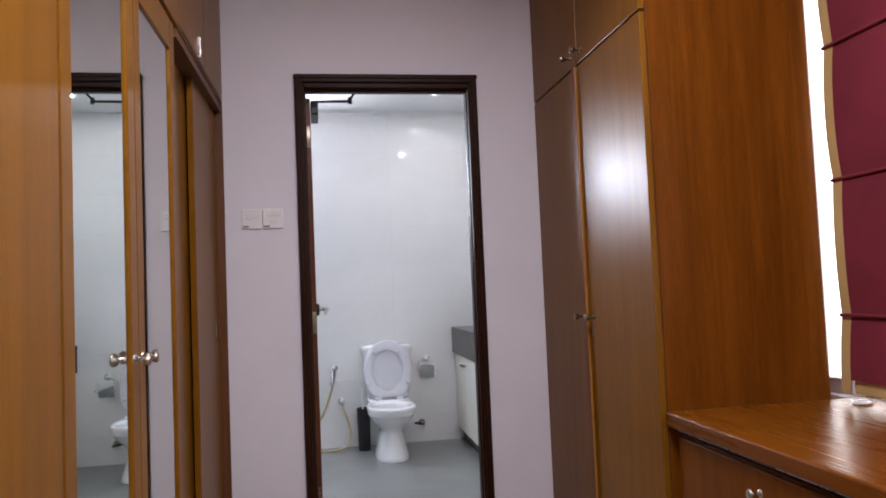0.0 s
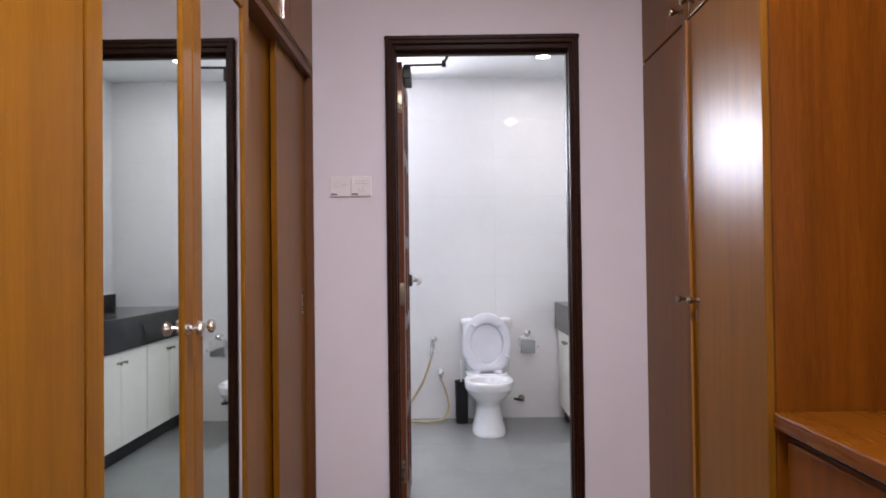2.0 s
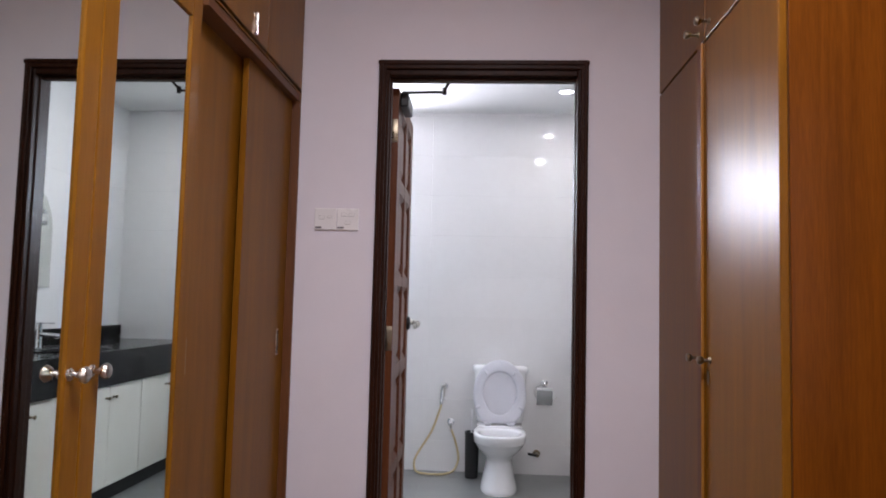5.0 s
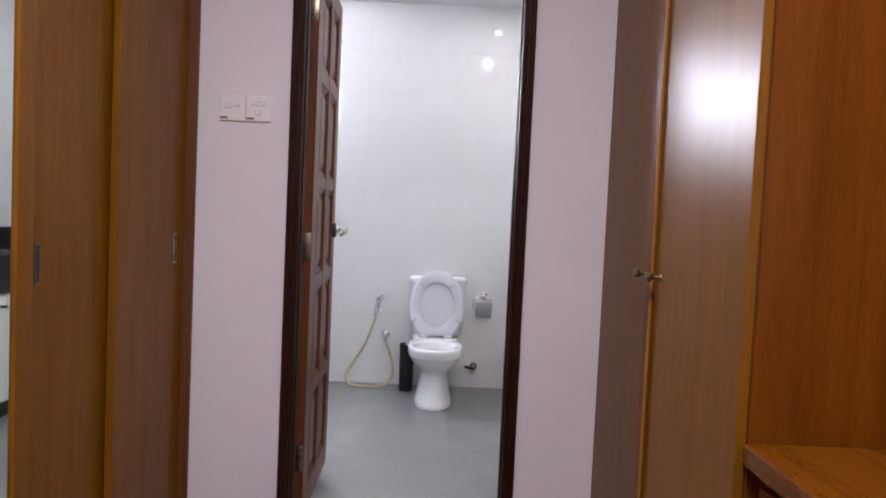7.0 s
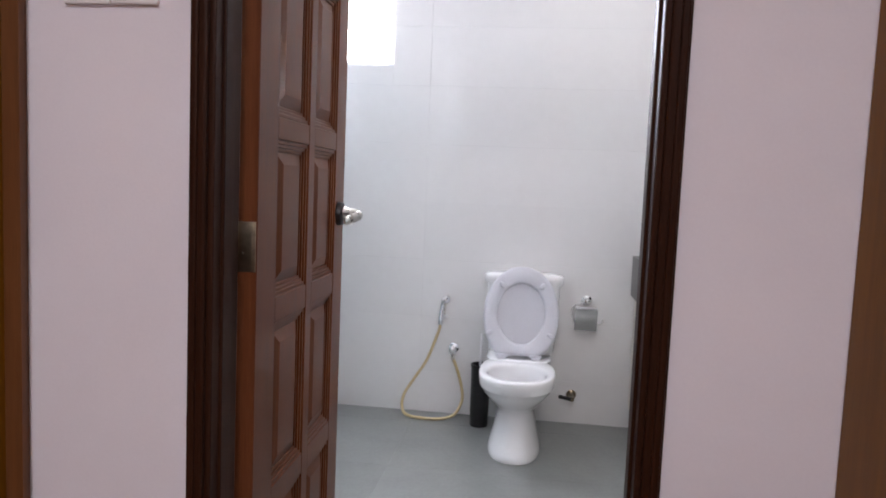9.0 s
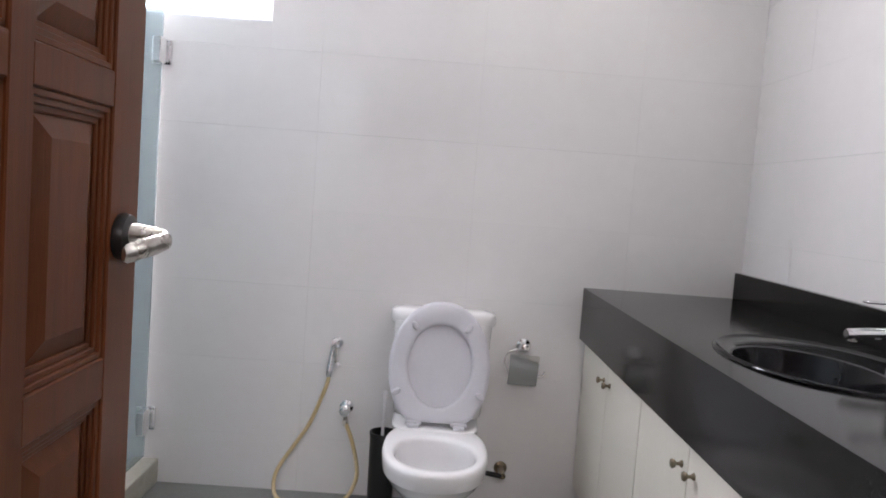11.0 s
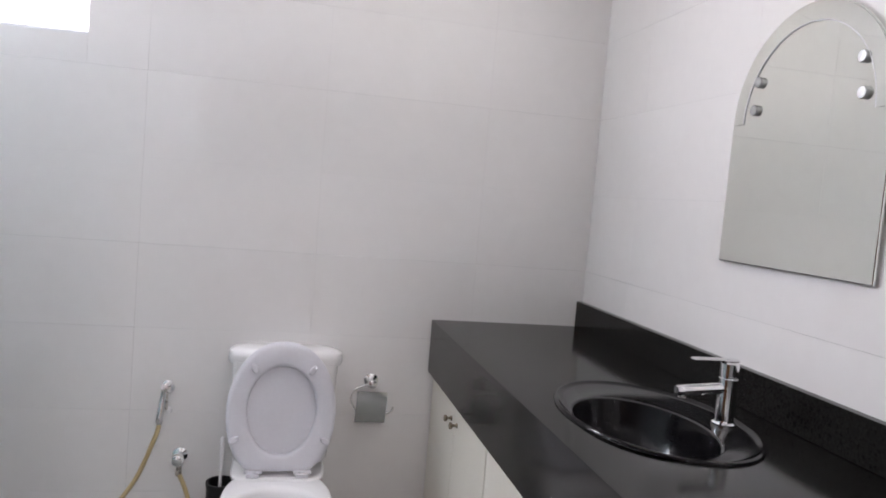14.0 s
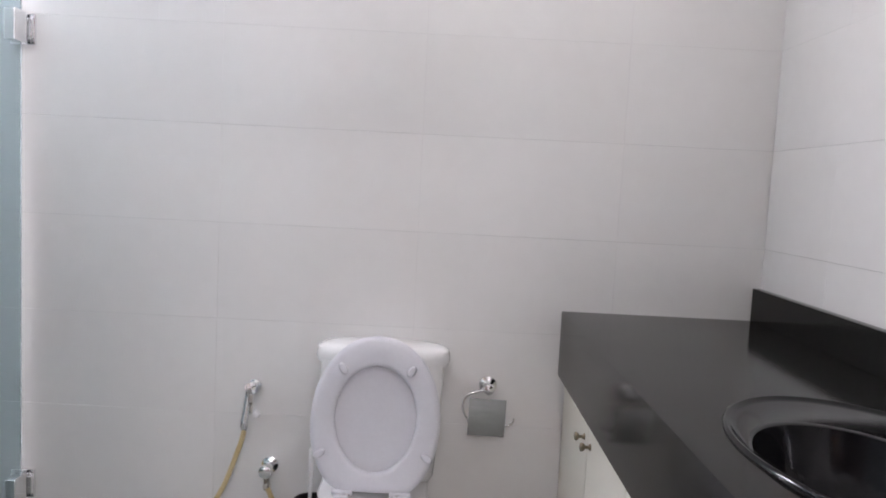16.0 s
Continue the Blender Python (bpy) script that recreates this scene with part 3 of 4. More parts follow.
# ---- paper holder ----
p = thing("toilet_paper_holder", (0.40, BY1, 0.62), "chrome toilet paper holder with a hinged cover, empty", "paper holder")
part("rose", lathe((0.404, BY1 - 0.001, 0.628), (0, -1, 0), [(0, 0.026), (0.006, 0.025), (0.010, 0.016), (0.045, 0.012), (0.052, 0.016), (0.06, 0.014), (0.063, 0.006)], 24), CHROME, p, "", True)
part("wire", sweep([(0.404, 1.965, 0.628), (0.37, 1.962, 0.622), (0.342, 1.960, 0.607), (0.334, 1.958, 0.575), (0.347, 1.958, 0.545), (0.36, 1.957, 0.535), (0.44, 1.957, 0.530), (0.470, 1.957, 0.535), (0.478, 1.957, 0.552)], 0.0038), CHROME, p, "", True)
rings = []
for i in range(9):
    q = i / 8
    y = 1.930 + 0.030 * q * q
    z = 0.612 - 0.116 * q
    rings.append([Vector((0.350, y, z)), Vector((0.452, y, z - 0.002)), Vector((0.452, y + 0.0015, z - 0.002)), Vector((0.350, y + 0.0015, z))])
part("cover", loft(rings), CHROME, p, "curved chrome cover", True)

# ---- vanity ----
CX, CZ = 0.601, 0.853
top = thing("countertop", (0.88, 1.1, 0.67), "polished black granite vanity top with a deep apron and an upstand", "countertop")


def holed_slab(x0, x1, y0, y1, z0, z1, cx, cy, rx, ry, k=64):
    """A slab with an oval hole through it."""
    bm = bmesh.new()
    out, inn = [], []
    for i in range(k):
        a = 2 * math.pi * i / k
        c, s = math.cos(a), math.sin(a)
        d = min((x1 - cx) / c if c > 1e-9 else (x0 - cx) / c if c < -1e-9 else 9, (y1 - cy) / s if s > 1e-9 else (y0 - cy) / s if s < -1e-9 else 9)
        out.append((cx + c * d, cy + s * d))
        inn.append((cx + rx * c, cy + ry * s))
    corners = [(x0, y0), (x1, y0), (x1, y1), (x0, y1)]
    for q in corners:
        j = min(range(k), key=lambda i: (out[i][0] - q[0]) ** 2 + (out[i][1] - q[1]) ** 2)
        out[j] = q
    rings = [[Vector((*q, z)) for q in ring] for ring, z in ((out, z1), (inn, z1), (inn, z0), (out, z0), (out, z1))]
    return loft(rings, bm, False, False)


part("slab", holed_slab(CX, BX1, -0.24, BY1, CZ - 0.03, CZ, 0.809, 0.846, 0.136, 0.202), GRANITE, top)
part("apron", box(CX, CX + 0.03, -0.24, BY1 - 0.001, 0.668, CZ - 0.0301), GRANITE, top, "tall granite apron")
part("upstand", box(BX1 - 0.024, BX1 - 0.001, -0.24, BY1 - 0.001, CZ + 0.0005, 0.947, 0.002), GRANITE, top)
SPACE[0] = HERE
TOPZ = CZ * 1.105 + 0.004
SX, SY, OX, OY = 0.925, 1.300, 0.985, 1.372      # bowl's and flange's centres
basin = thing("basin", (SX, SY, 0.75), "oval black glazed basin with a rolled rim", "basin")
# rolled outer rim, low flange that carries the tap, then the bowl, which sits towards the front
prof = [(OX, OY, TOPZ + 0.0006, 0.216, 0.312), (OX, OY, TOPZ + 0.005, 0.2145, 0.3105), (OX, OY, TOPZ + 0.0075, 0.211, 0.305), (OX, OY, TOPZ + 0.007, 0.207, 0.303), (OX, OY, TOPZ + 0.0035, 0.202, 0.298),
        (OX - 0.004, OY - 0.005, TOPZ + 0.0022, 0.192, 0.287), (SX + 0.004, SY + 0.006, TOPZ + 0.0018, 0.156, 0.226), (SX, SY, TOPZ + 0.004, 0.151, 0.219), (SX, SY, TOPZ + 0.002, 0.146, 0.213),
        (SX, SY, TOPZ - 0.012, 0.141, 0.207), (SX, SY, 0.90, 0.134, 0.196), (SX, SY, 0.85, 0.116, 0.165), (SX, SY, 0.815, 0.082, 0.112), (SX, SY, 0.805, 0.033, 0.036), (SX, SY, 0.795, 0.033, 0.036),
        (SX, SY, 0.800, 0.10, 0.14), (SX, SY, 0.86, 0.134, 0.192), (SX, SY, TOPZ - 0.012, 0.148, 0.214)]
part("bowl", loft([oval(x, y, z, rx, ry, 72) for x, y, z, rx, ry in prof], None, False, False), BASIN, basin, "", True)
part("drain", lathe((SX, SY, 0.806), (0, 0, 1), [(0, 0.032), (0.004, 0.031), (0.005, 0.023), (0.002, 0.018)], 24), CHROME, basin, "chrome drain", True)

FX, FY, FZ = 1.146, 1.322, TOPZ + 0.0022
f = thing("basin_tap", (FX, FY, FZ), "chrome single-lever basin mixer tap", "tap")
part("body", lathe((FX, FY, FZ), (0, 0, 1), [(0, 0.028), (0.004, 0.028), (0.007, 0.0225), (0.012, 0.0215), (0.110, 0.0215), (0.112, 0.0195), (0.115, 0.0195), (0.117, 0.0215), (0.146, 0.0215), (0.150, 0.018)], 32), CHROME, f, "", True)
sp = part("spout", lathe((FX - 0.010, FY, FZ + 0.086), (-1, 0, -0.07), [(0, 0.0135), (0.06, 0.0135), (0.118, 0.0125), (0.122, 0.011)], 24), CHROME, f, "round chrome spout", True)
part("aerator", lathe((FX - 0.116, FY, FZ + 0.069), (0, 0, -1), [(0, 0.010), (0.006, 0.010), (0.007, 0.006)], 18), STEEL, sp, "", True)
part("lever", box(FX - 0.098, FX + 0.018, FY - 0.011, FY + 0.011, FZ + 0.150, FZ + 0.157, 0.003), CHROME, f, "flat chrome lever")
SPACE[0] = BATH


def knob(name, at, axis, parent, r, length, mat, label=""):
    return part(name, lathe(at, axis, [(0, r * 0.75), (0.003, r * 0.7), (0.006, r * 0.38), (length * 0.5, r * 0.36), (length * 0.62, r * 0.8), (length * 0.82, r), (length * 0.95, r * 0.8), (length, r * 0.3)], 18), mat, parent, label, True)


def vanity_unit(y0, y1, knob_ys):
    u = thing("vanity_cabinet", ((CX + BX1) / 2, (y0 + y1) / 2, 0.12), "cream laminate vanity cabinet under the black worktop", "cabinet", "vanity cabinets")
    part("body", box(CX + 0.042, BX1 - 0.003, y0 + 0.001, y1 - 0.001, 0.12, 0.665), CREAM, u)
    half = (y0 + y1) / 2
    for (a, b), ky in zip(((y0 + 0.002, half - 0.0015), (half + 0.0015, y1 - 0.002)), knob_ys):
        d = part("door", box(CX + 0.020, CX + 0.040, a, b, 0.125, 0.664, 0.0015), CREAM, u)
        knob("knob", (CX + 0.020, ky, 0.600), (-1, 0, 0), d, 0.011, 0.026, BRASS, "small aged metal knob")
    return u


vanity_unit(1.29, 2.015, (1.615, 1.69))
vanity_unit(0.56, 1.288, (0.885, 0.96))
vanity_unit(-0.18, 0.558, (0.15, 0.23))
structure("plinth", box(CX + 0.06, BX1, -0.18, BY1 - 0.002, BZ0, 0.118), BLACK, "dark recessed plinth under the vanity", "plinth")


# arched mirror with glass-edge fixings
def arched_mirror():
    wx, y0, y1, z0, zs = 1.3144, 1.100, 1.648, 1.317, 1.690
    m = thing("arched_mirror", (wx, 1.39, z0), "arch-topped frameless wall mirror above the black vanity top", "mirror")
    cy, r = (y0 + y1) / 2, (y1 - y0) / 2

    def arch(inset, k=40):
        return [(cy + (r - inset) * math.cos(math.pi * i / k), zs + (r - inset) * math.sin(math.pi * i / k)) for i in range(k + 1)]

    def outline(inset):
        return [(y0 + inset, z0 + inset), (y1 - inset, z0 + inset)] + arch(inset)
    rings = [[Vector((wx - d, y, z)) for y, z in outline(i)] for d, i in ((0.008, 0.0), (0.0135, 0.0), (0.0145, 0.0015))]
    glass = part("mirror_glass", loft(rings), CLEAR_MIRROR, m, "silvered glass")
    # bevelled band round the arch, ending in short steps at the springing
    bm = bmesh.new()
    inn = [bm.verts.new((wx - 0.0172, y, z)) for y, z in arch(0.048)]
    out = [bm.verts.new((wx - 0.0150, y, z)) for y, z in arch(0.003)]
    for i in range(len(inn) - 1):
        bm.faces.new((inn[i], inn[i + 1], out[i + 1], out[i]))
    part("bevelled_band", bm, CLEAR_MIRROR, glass, "bevelled arched band")
    part("band_edge", sweep([(wx - 0.0165, y, z) for y, z in arch(0.048)], 0.0016, None, 8, 2), ALU, glass, "fine bright arched line", True)
    for y, z in ((1.546, 1.795), (1.553, 1.723), (1.194, 1.804), (1.183, 1.725)):
        part("fixing", lathe((wx - 0.013, y, z), (-1, 0, 0), [(0, 0.0135), (0.009, 0.0145), (0.012, 0.0125), (0.0125, 0.004)], 24), ZINC, m, "round grey metal fixing", True)
        part("spacer", rod((wx - 0.0005, y, z), (wx - 0.009, y, z), 0.008), STEEL, m, "", True)
    return m


SPACE[0] = HERE
arched_mirror()
SPACE[0] = BATH

# ---- shower enclosure ----
GX = -0.908
structure("shower_kerb", box(GX - 0.055, GX + 0.045, BY0 + 0.012, BY1 - 0.002, BZ0, 0.120, 0.006), STONE, "low stone kerb of the shower", "kerb")
g = thing("shower_door", (GX, 1.6, 0.13), "clear greenish frameless glass shower door with chrome hinges", "shower door")
pane = part("glass_panel", box(GX - 0.005, GX + 0.005, 1.22, 1.985, 0.135, 2.02, 0.001), GLASS, g)
pane.visible_shadow = False
for z in (1.568, 0.268):
    bm = box(GX - 0.018, GX + 0.018, 1.930, 1.985, z - 0.042, z + 0.042, 0.003)
    box(GX - 0.044, GX + 0.028, 2.006, 2.018, z - 0.042, z + 0.042, 0.002, bm)
    rod((GX + 0.002, 1.996, z - 0.030), (GX + 0.002, 1.996, z + 0.030), 0.010, bm)
    box(GX + 0.004, GX + 0.026, 1.996, 2.008, z - 0.026, z + 0.026, 0.002, bm)
    part("glass_hinge", bm, CHROME, g, "chrome wall hinge")
g2 = thing("shower_screen", (GX, 0.7, 0.13), "fixed clear glass shower screen on the kerb", "shower screen")
pane = part("glass_panel", box(GX - 0.005, GX + 0.005, -0.24, 1.21, 0.121, 2.02, 0.001), GLASS, g2)
pane.visible_shadow = False
part("wall_channel", box(GX - 0.011, GX + 0.011, -0.252, -0.241, 0.121, 2.02), CHROME, g2)


SPACE[0] = ROOM
RT = RZ1 - 0.143
GR = RG - 0.143
# ---- switches on the dressing room wall ----
def switch_plate(x0, z0, rockers, sockets):
    s = thing("switch_plate", (x0 + 0.044, 0, z0), "white plastic double wall switch plate" if len(rockers) < 3 else "white plastic triple wall switch plate", "light switch", "switches by the door")
    part("plate", box(x0, x0 + 0.0885, -0.010, -0.0005, z0, z0 + 0.088, 0.003), SWITCH, s)
    for u, w, h in rockers:
        # grey sheet paints the shade line round the rocker
        part("rocker_gap", box(x0 + u[0] - w / 2 - 0.0012, x0 + u[0] + w / 2 + 0.0012, -0.0112, -0.0098, z0 + u[1] - h / 2 - 0.0012, z0 + u[1] + h / 2 + 0.0012), FINE, s)
        part("rocker", box(x0 + u[0] - w / 2, x0 + u[0] + w / 2, -0.0135, -0.0095, z0 + u[1] - h / 2, z0 + u[1] + h / 2, 0.001), SWITCH, s)
    for u, w, h in sockets:
        part("mark", box(x0 + u[0] - w / 2, x0 + u[0] + w / 2, -0.0108, -0.0098, z0 + u[1] - h / 2, z0 + u[1] + h / 2), PAPER, s, "small dark label bar")


switch_plate(-0.666, 1.420, [((0.030, 0.050), 0.020, 0.014), ((0.062, 0.052), 0.016, 0.006)], [((0.017, 0.010), 0.026, 0.007), ((0.030, 0.050), 0.016, 0.002)])
switch_plate(-0.575, 1.420, [((0.030, 0.062), 0.020, 0.012), ((0.060, 0.062), 0.020, 0.012), ((0.045, 0.030), 0.020, 0.012)], [((0.017, 0.010), 0.026, 0.007)])


# ---- left wardrobe ----
LF = -0.740      # face of the hinged doors
UB = 1.968       # underside of the upper row
lw = thing("wardrobe", (-1.05, -0.98, 0), "built-in cherry veneer wardrobe with sliding panels and mirrored doors", "wardrobe")
rows = [(RX0 + 0.002, LF - 0.060, -3.6, -0.002, GR, 0.08), (RX0 + 0.002, RX0 + 0.02, -3.6, -0.002, 0.081, RT - 0.004),
        (RX0 + 0.021, -0.735, -0.984, -0.031, UB, UB + 0.018), (RX0 + 0.021, LF - 0.022, -3.574, -1.011, UB, UB + 0.018)]
for y0, y1 in ((-0.034, -0.020), (-1.010, -0.985), (-2.020, -1.995), (-3.6, -3.575)):
    rows.append((RX0 + 0.021, -0.735 if y1 > -0.9 else LF - 0.022, y0, y1, 0.081, UB + 0.018))
for x0, x1, y0, y1, z0, z1 in rows:
    # the panel by the wall takes the shaded copy of the cherry
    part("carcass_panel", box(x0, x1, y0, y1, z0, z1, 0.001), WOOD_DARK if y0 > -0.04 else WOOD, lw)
# solid dark strips stand in for the shade in the gaps
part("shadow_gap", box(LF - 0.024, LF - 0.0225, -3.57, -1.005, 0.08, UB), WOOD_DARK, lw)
part("scribe_shade", box(-0.770, -0.745, -0.0195, -0.001, GR, RT - 0.004), WOOD_DARK, lw, "dark strip painted as the shaded gap against the wall")
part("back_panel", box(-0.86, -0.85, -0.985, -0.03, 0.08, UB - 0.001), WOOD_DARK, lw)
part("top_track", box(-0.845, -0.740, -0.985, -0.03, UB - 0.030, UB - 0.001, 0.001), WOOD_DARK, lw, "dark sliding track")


def sliding_panel(y0, y1, face, hy, metal):
    d = part("sliding_door", box(face - 0.022, face, y0, y1, 0.085, UB - 0.032, 0.002), WOOD, lw)
    bm = box(face - 0.0005, face + 0.0018, hy - 0.012, hy + 0.012, 0.925, 1.025, 0.0006)
    h = part("recessed_pull", bm, metal, d, "recessed metal pull")
    # flat black sheet stands in for the shaded hollow of the pull
    part("pull_hollow", box(face + 0.0019, face + 0.0024, hy - 0.007, hy + 0.007, 0.932, 1.018), BLACK, h)


sliding_panel(-0.560, -0.034, -0.768, -0.118, STEEL)
sliding_panel(-0.983, -0.530, -0.798, -0.900, BRASS)


def mirror_door(y0, y1, hinge_left, knob_y):
    d = part("mirror_door", door_frame_bm(y0, y1), WOOD, lw, "mirrored wardrobe door")
    part("mirror_glass", box(LF - 0.012, LF - 0.007, y0 + 0.056, y1 - 0.056, 0.178, 1.870), MIRROR, d, "long mirror pane")
    knob("knob", (LF, knob_y, 0.992), (1, 0, 0), d, 0.0165, 0.038, STEEL, "round nickel knob")


def door_frame_bm(y0, y1):
    bm = bmesh.new()
    st = 0.058
    box(LF - 0.020, LF, y0, y0 + st, 0.085, UB - 0.006, 0.003, bm)
    box(LF - 0.020, LF, y1 - st, y1, 0.085, UB - 0.006, 0.003, bm)
    box(LF - 0.0195, LF - 0.0005, y0 + st, y1 - st, 0.085, 0.18, 0.002, bm)
    box(LF - 0.0195, LF - 0.0005, y0 + st, y1 - st, 1.868, UB - 0.006, 0.002, bm)
    return bm


mirror_door(-1.498, -1.022, True, -1.470)
mirror_door(-1.988, -1.502, False, -1.545)
for y0, y1 in ((-2.50, -1.996), (-2.98, -2.504), (-3.56, -2.984)):
    d = part("door", box(LF - 0.020, LF, y0, y1, 0.085, UB - 0.006, 0.003), WOOD, lw)

up = thing("wall_cupboard", (-1.05, -0.98, UB), "row of cherry veneer cupboards above the wardrobe", "cupboard")
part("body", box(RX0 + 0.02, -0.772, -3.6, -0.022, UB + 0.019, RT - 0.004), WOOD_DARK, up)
for y0, y1, hy in ((-0.475, -0.020, 0), (-0.955, -0.479, -0.61), (-1.425, -0.959, -1.38), (-1.935, -1.429, -1.48), (-2.46, -1.939, -2.42), (-3.0, -2.464, -2.52), (-3.6, -3.004, -3.05)):
    d = part("door", box(-0.755, -0.735, y0, y1, UB + 0.004, RT - 0.03, 0.002), WOOD, up)
    if hy:
        part("pull", box(-0.735, -0.726, hy - 0.005, hy + 0.005, 1.995, 2.070, 0.002), STEEL, d, "small metal pull")

# ---- right wardrobe ----
RF, RE = 0.700, -1.172
rw = thing("tall_wardrobe", (1.05, -0.58, 0), "tall cherry veneer wardrobe with two doors beside the doorway", "wardrobe")
for x0, x1, y0, y1, z0, z1 in ((RF + 0.024, 1.282, RE, RE + 0.025, GR, RT - 0.004), (RF + 0.024, 1.282, -0.022, -0.002, GR, RT - 0.004), (RF + 0.024, 1.266, RE + 0.026, -0.023, 1.972, 1.990),
                               (1.267, 1.282, RE + 0.026, -0.023, GR, RT - 0.004), (RF + 0.06, 1.266, RE + 0.026, -0.023, GR, 0.08)):
    part("carcass_panel", box(x0, x1, y0, y1, z0, z1, 0.0015), WOOD_RED, rw)
# dark sheet behind the doors, coloured as the shade between them
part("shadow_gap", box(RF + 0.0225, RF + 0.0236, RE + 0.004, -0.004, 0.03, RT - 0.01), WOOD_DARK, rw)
for y0, y1, kys in ((-0.597, -0.006, -0.535), (RE, -0.608, -0.652)):
    d = part("door", box(RF, RF + 0.021, y0, y1, 0.03, 1.976, 0.003), WOOD, rw)
    knob("knob", (RF, kys, 0.989), (-1, 0, 0), d, 0.014, 0.040, BRASS, "round aged brass knob")
    if y0 < -1:
        k = part("keyhole_plate", box(RF - 0.002, RF + 0.001, kys + 0.010, kys + 0.026, 0.915, 0.955, 0.001), BRASS, d, "brass lock plate")
    d = part("upper_door", box(RF, RF + 0.021, y0, y1, 1.984, RT - 0.02, 0.003), WOOD, rw)
    knob("knob", (RF, kys, 1.995 + 0.03), (-1, 0, 0), d, 0.014, 0.048, BRASS, "round aged brass knob")
# raised rounded stile along the meeting edge of the doors
part("cover_strip", box(RF - 0.012, RF + 0.002, -0.598, -0.560, 0.03, 1.975, 0.004), WOOD_RED, rw, "raised stile along the meeting edge")
# pale strip stands in for light on the stile's edge
part("lit_edge", box(RF - 0.0122, RF - 0.004, -0.6035, -0.5983, 0.031, 1.974, 0.001), WOOD_LIT_EDGE, rw, "thin pale strip painted as the stile's lit edge")

# ---- desk with drawers under the window ----
dk = thing("dresser", (1.05, -2.3, 0), "cherry veneer built-in dresser with drawers under the window", "dresser")
part("top", box(0.712, RX1 - 0.004, -3.6, RE - 0.002, 0.672, 0.716, 0.006), WOOD_H, dk, "polished wooden top")
bm = box(0.752, RX1 - 0.004, -3.6, RE - 0.002, GR, 0.648)
part("body", bm, WOOD_DARK, dk)
part("recess_rail", box(0.737, 0.75, -3.59, RE - 0.004, 0.6605, 0.6650), STEEL, dk, "metal strip under the top")
for i, (y0, y1) in enumerate(((-2.04, -1.215), (-2.8, -2.046), (-3.59, -2.806))):
    for z0, z1 in ((0.46, 0.645), (0.27, 0.454), (0.08, 0.264)):
        d = part("drawer", box(0.731, 0.751, y0, y1, z0, z1, 0.003), WOOD_RED, dk)
        knob("knob", (0.731, (y0 + y1) / 2, (z0 + z1) / 2 + 0.035), (-1, 0, 0), d, 0.014, 0.034, STEEL, "round metal knob")

# ---- roman blind ----
bl = thing("roman_blind", (1.32, -1.7, 0.74), "maroon roman blind with a tan border, hanging in flat folds", "blind")
BY_A, BY_B = -2.35, -1.212


def cloth(y0, y1, z0, z1, x, wave):
    """A hanging cloth that bellies between its battens."""
    rows, cols = 46, 10
    bm = bmesh.new()
    grid = [[], []]
    for side in (0, 1):
        for i in range(rows + 1):
            z = z0 + (z1 - z0) * i / rows
            belly = wave * abs(math.sin(math.pi * (z - 0.556) / 0.43)) ** 0.6
            grid[side].append([bm.verts.new((x - belly + 0.003 * math.sin(7 * z) + side * 0.003, y0 + (y1 - y0) * j / cols + (0.006 * math.sin(3.1 * z) if y1 > -1.3 else 0), z)) for j in range(cols + 1)])
        for i in range(rows):
            for j in range(cols):
                g = grid[side]
                bm.faces.new((g[i][j], g[i][j + 1], g[i + 1][j + 1], g[i + 1][j]))
    return bm


part("cloth", cloth(BY_A + 0.05, BY_B - 0.042, 0.785, 2.30, 1.312, 0.014), MAROON, bl, "maroon cloth", True)
part("border", cloth(BY_B - 0.0425, BY_B, 0.742, 2.30, 1.312, 0.014), BORDER, bl, "tan cloth border", True)
part("border", cloth(BY_A, BY_A + 0.05, 0.742, 2.30, 1.312, 0.014), BORDER, bl, "tan cloth border", True)
part("hem", box(1.305, 1.313, BY_A + 0.05, BY_B - 0.043, 0.742, 0.786, 0.002), BORDER, bl, "tan hem along the bottom")
for z in (0.986, 1.416, 1.846, 2.276):
    part("batten", rod((1.306, BY_A, z), (1.306, BY_B, z), 0.006), MAROON, bl, "stitched fold", True)
part("head_rail", box(1.30, 1.34, BY_A, BY_B, 2.30, 2.34, 0.003), ALU, bl)
cord = thing("blind_cord", (1.30, -1.28, 0.716), "small coil of pale cord on the dresser", "cord")
part("coil", sweep([(1.30 + (0.035 - 0.001 * i) * math.cos(i * 0.7), -1.29 + (0.024 - 0.0006 * i) * math.sin(i * 0.7), 0.7195 + 0.0004 * i) for i in range(22)], 0.0028, None, 8, 3), SWITCH, cord, "", True)


SPACE[0] = BATH
# ---- tiles ----
def tile_mesh(name, w, h, axis, depth=0.011):
    """One tile with a softened edge, its front face at the origin's plane."""
    e = 0.0005
    a = [(-w / 2, -h / 2), (w / 2, -h / 2), (w / 2, h / 2), (-w / 2, h / 2)]
    b = [(-w / 2 + e, -h / 2 + e), (w / 2 - e, -h / 2 + e), (w / 2 - e, h / 2 - e), (-w / 2 + e, h / 2 - e)]

    def put(q, d):
        if axis == "y":
            return Vector((q[0], d, q[1]))
        if axis == "x":
            return Vector((d, q[0], q[1]))
        return Vector((q[0], q[1], -d))
    bm = loft([[put(q, depth) for q in a], [put(q, e * 0.6) for q in a], [put(q, 0) for q in b]])
    bmesh.ops.recalc_face_normals(bm, faces=bm.faces)
    me = bpy.data.meshes.new(name)
    bm.to_mesh(me)
    bm.free()
    return me


MESHES = {}


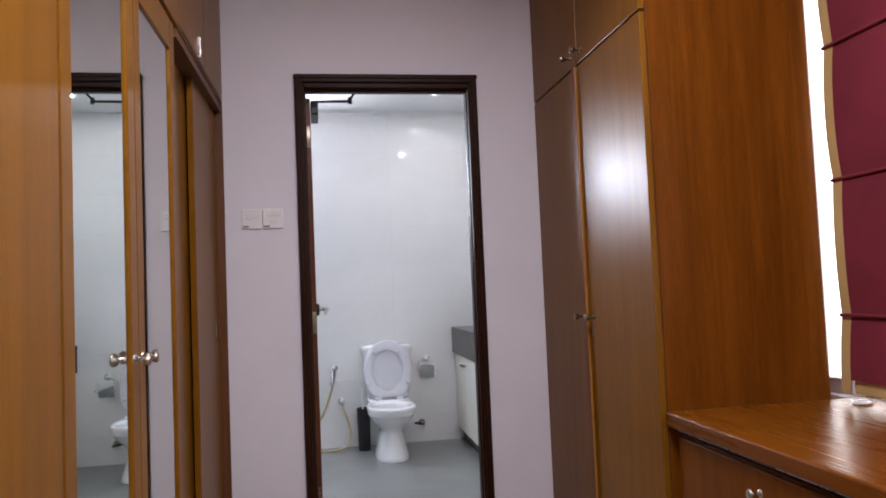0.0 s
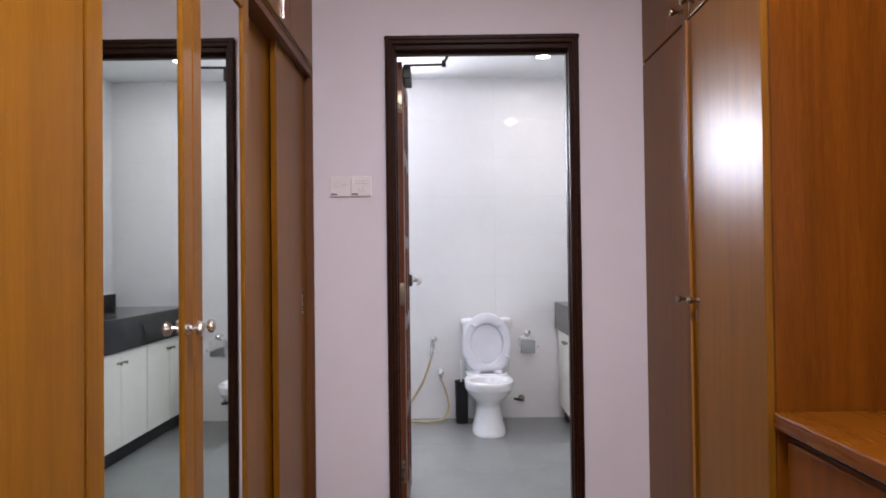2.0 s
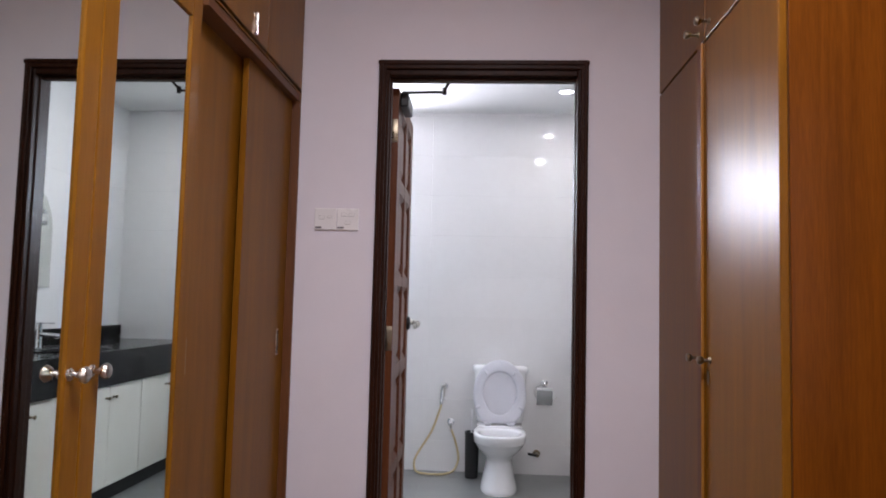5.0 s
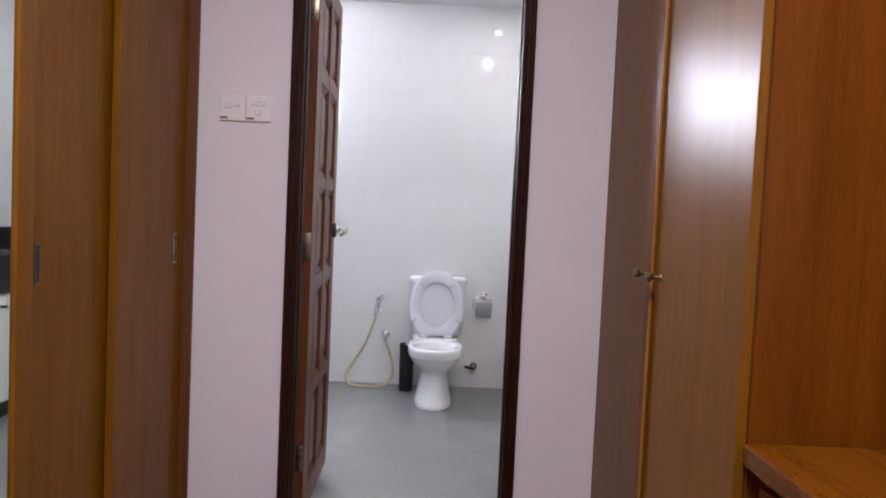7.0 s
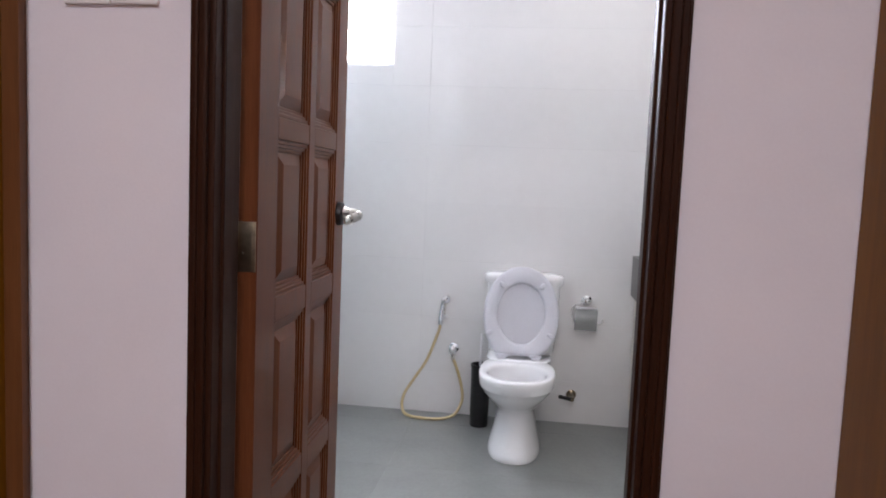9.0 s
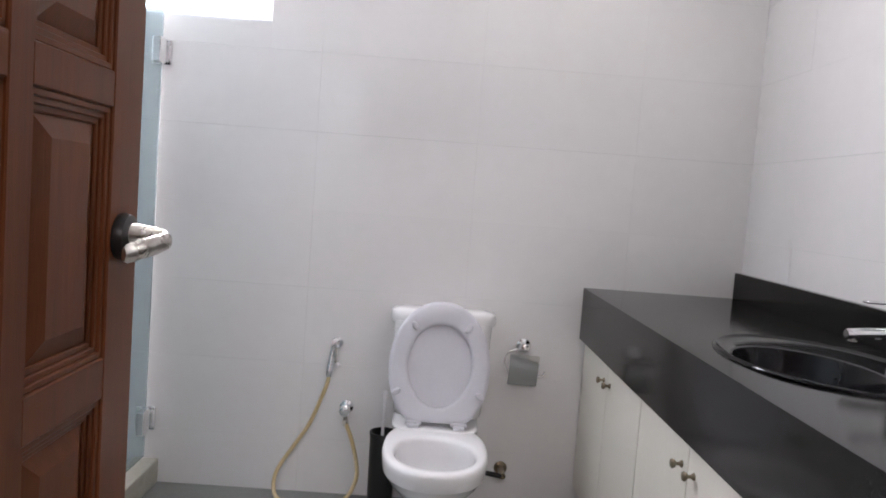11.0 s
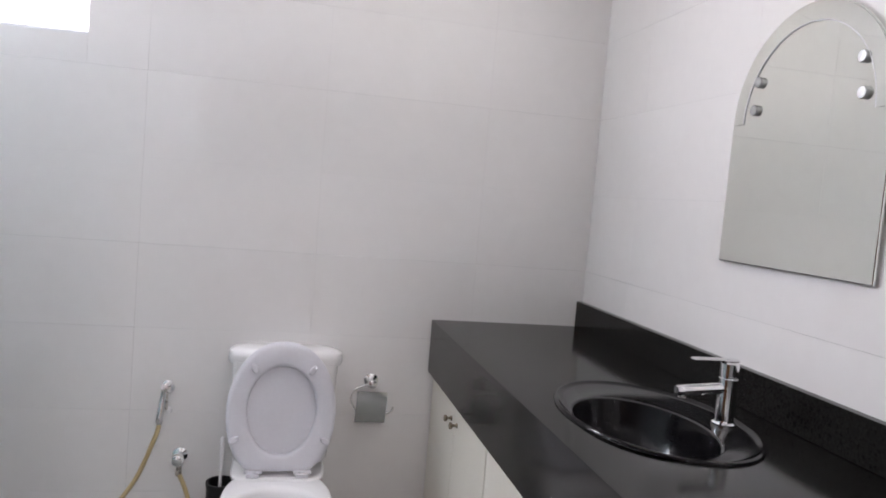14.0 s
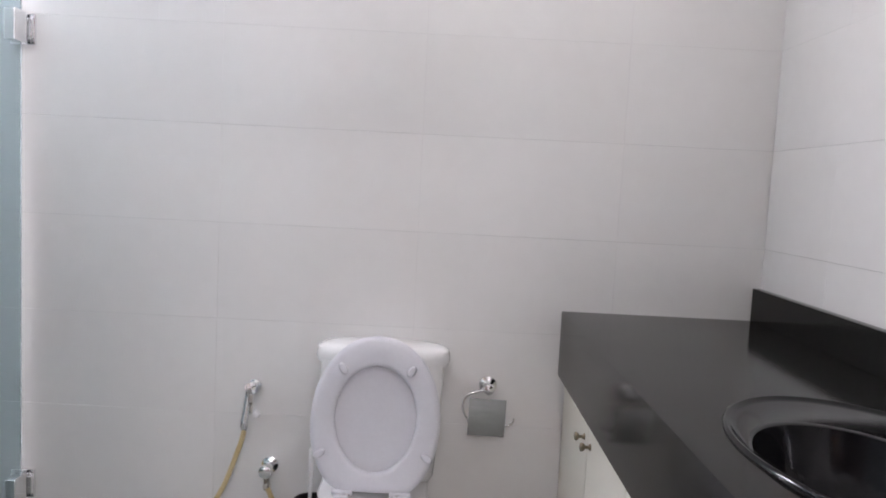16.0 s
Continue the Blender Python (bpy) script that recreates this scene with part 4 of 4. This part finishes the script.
def tile(parent, axis, u0, u1, v0, v1, plane, mat, side=1):
    """A tile on the plane across the axis, spanning u and v."""
    gap = 0.0002
    su = {"y": 1.125, "x": 1.09, "z": 1.125}[axis]
    sv = 1.09 if axis == "z" else 1.105
    w, h = round((u1 - u0) * su - 2 * gap, 4), round((v1 - v0) * sv - 2 * gap, 4)
    if w < 0.015 or h < 0.015:
        return
    key = (axis, w, h, mat.name)
    if key not in MESHES:
        MESHES[key] = tile_mesh("tile", w, h, axis)
        MESHES[key].materials.append(mat)
    ob = new("tile", MESHES[key])
    u, v = (u0 + u1) / 2, (v0 + v1) / 2
    jit = random.uniform(-0.0003, 0.0003)
    ob.location = BATH @ Vector({"y": (u, plane + jit, v), "x": (plane + jit, u, v), "z": (u, v, plane + jit)}[axis])
    if side < 0:
        ob.rotation_euler = (0, 0, math.pi)
    tilt = radians(0.05)
    ob.rotation_euler[0] += random.uniform(-tilt, tilt)
    ob.rotation_euler[1 if axis == "z" else 2] += random.uniform(-tilt, tilt)
    ob.parent = parent


def cuts(a, b, start, step):
    k = math.ceil((a - start) / step - 1e-6)
    out = [a]
    while start + k * step < b - 1e-4:
        if start + k * step > a + 1e-4:
            out.append(start + k * step)
        k += 1
    return out + [b]


TW, TH = 0.5565, 0.2765
xs = cuts(BX0, BX1, 0.186, TW)
zs = cuts(BZ0, BZ1, 1.0600, TH)
for x0, x1 in zip(xs, xs[1:]):
    for z0, z1 in zip(zs, zs[1:]):
        # pieces round the window opening
        if x1 > WX0 and x0 < WX1 and z1 > WB and z0 < WT:
            spans = [(x0, min(x1, WX0), z0, z1), (max(x0, WX1), x1, z0, z1), (max(x0, WX0), min(x1, WX1), z0, min(z1, WB)), (max(x0, WX0), min(x1, WX1), max(z0, WT), z1)]
        else:
            spans = [(x0, x1, z0, z1)]
        for a, b, c, d in spans:
            tile(bath_back, "y", a, b, c, d, BY1, TILE)
ys = cuts(BY0 + 0.012, BY1, 2.02 - TW * 0.62, TW)
for y0, y1 in zip(ys, ys[1:]):
    for z0, z1 in zip(zs, zs[1:]):
        tile(bath_right, "x", y0, y1, z0, z1, BX1, TILE)
        tile(bath_left, "x", y0, y1, z0, z1, BX0, TILE, -1)
ys = cuts(BY0 + 0.012, BY1, 0.735, TW)
for x0, x1 in zip(xs, xs[1:]):
    for y0, y1 in zip(ys, ys[1:]):
        tile(bath_floor, "z", x0, x1, y0, y1, BZ0, FTILE)
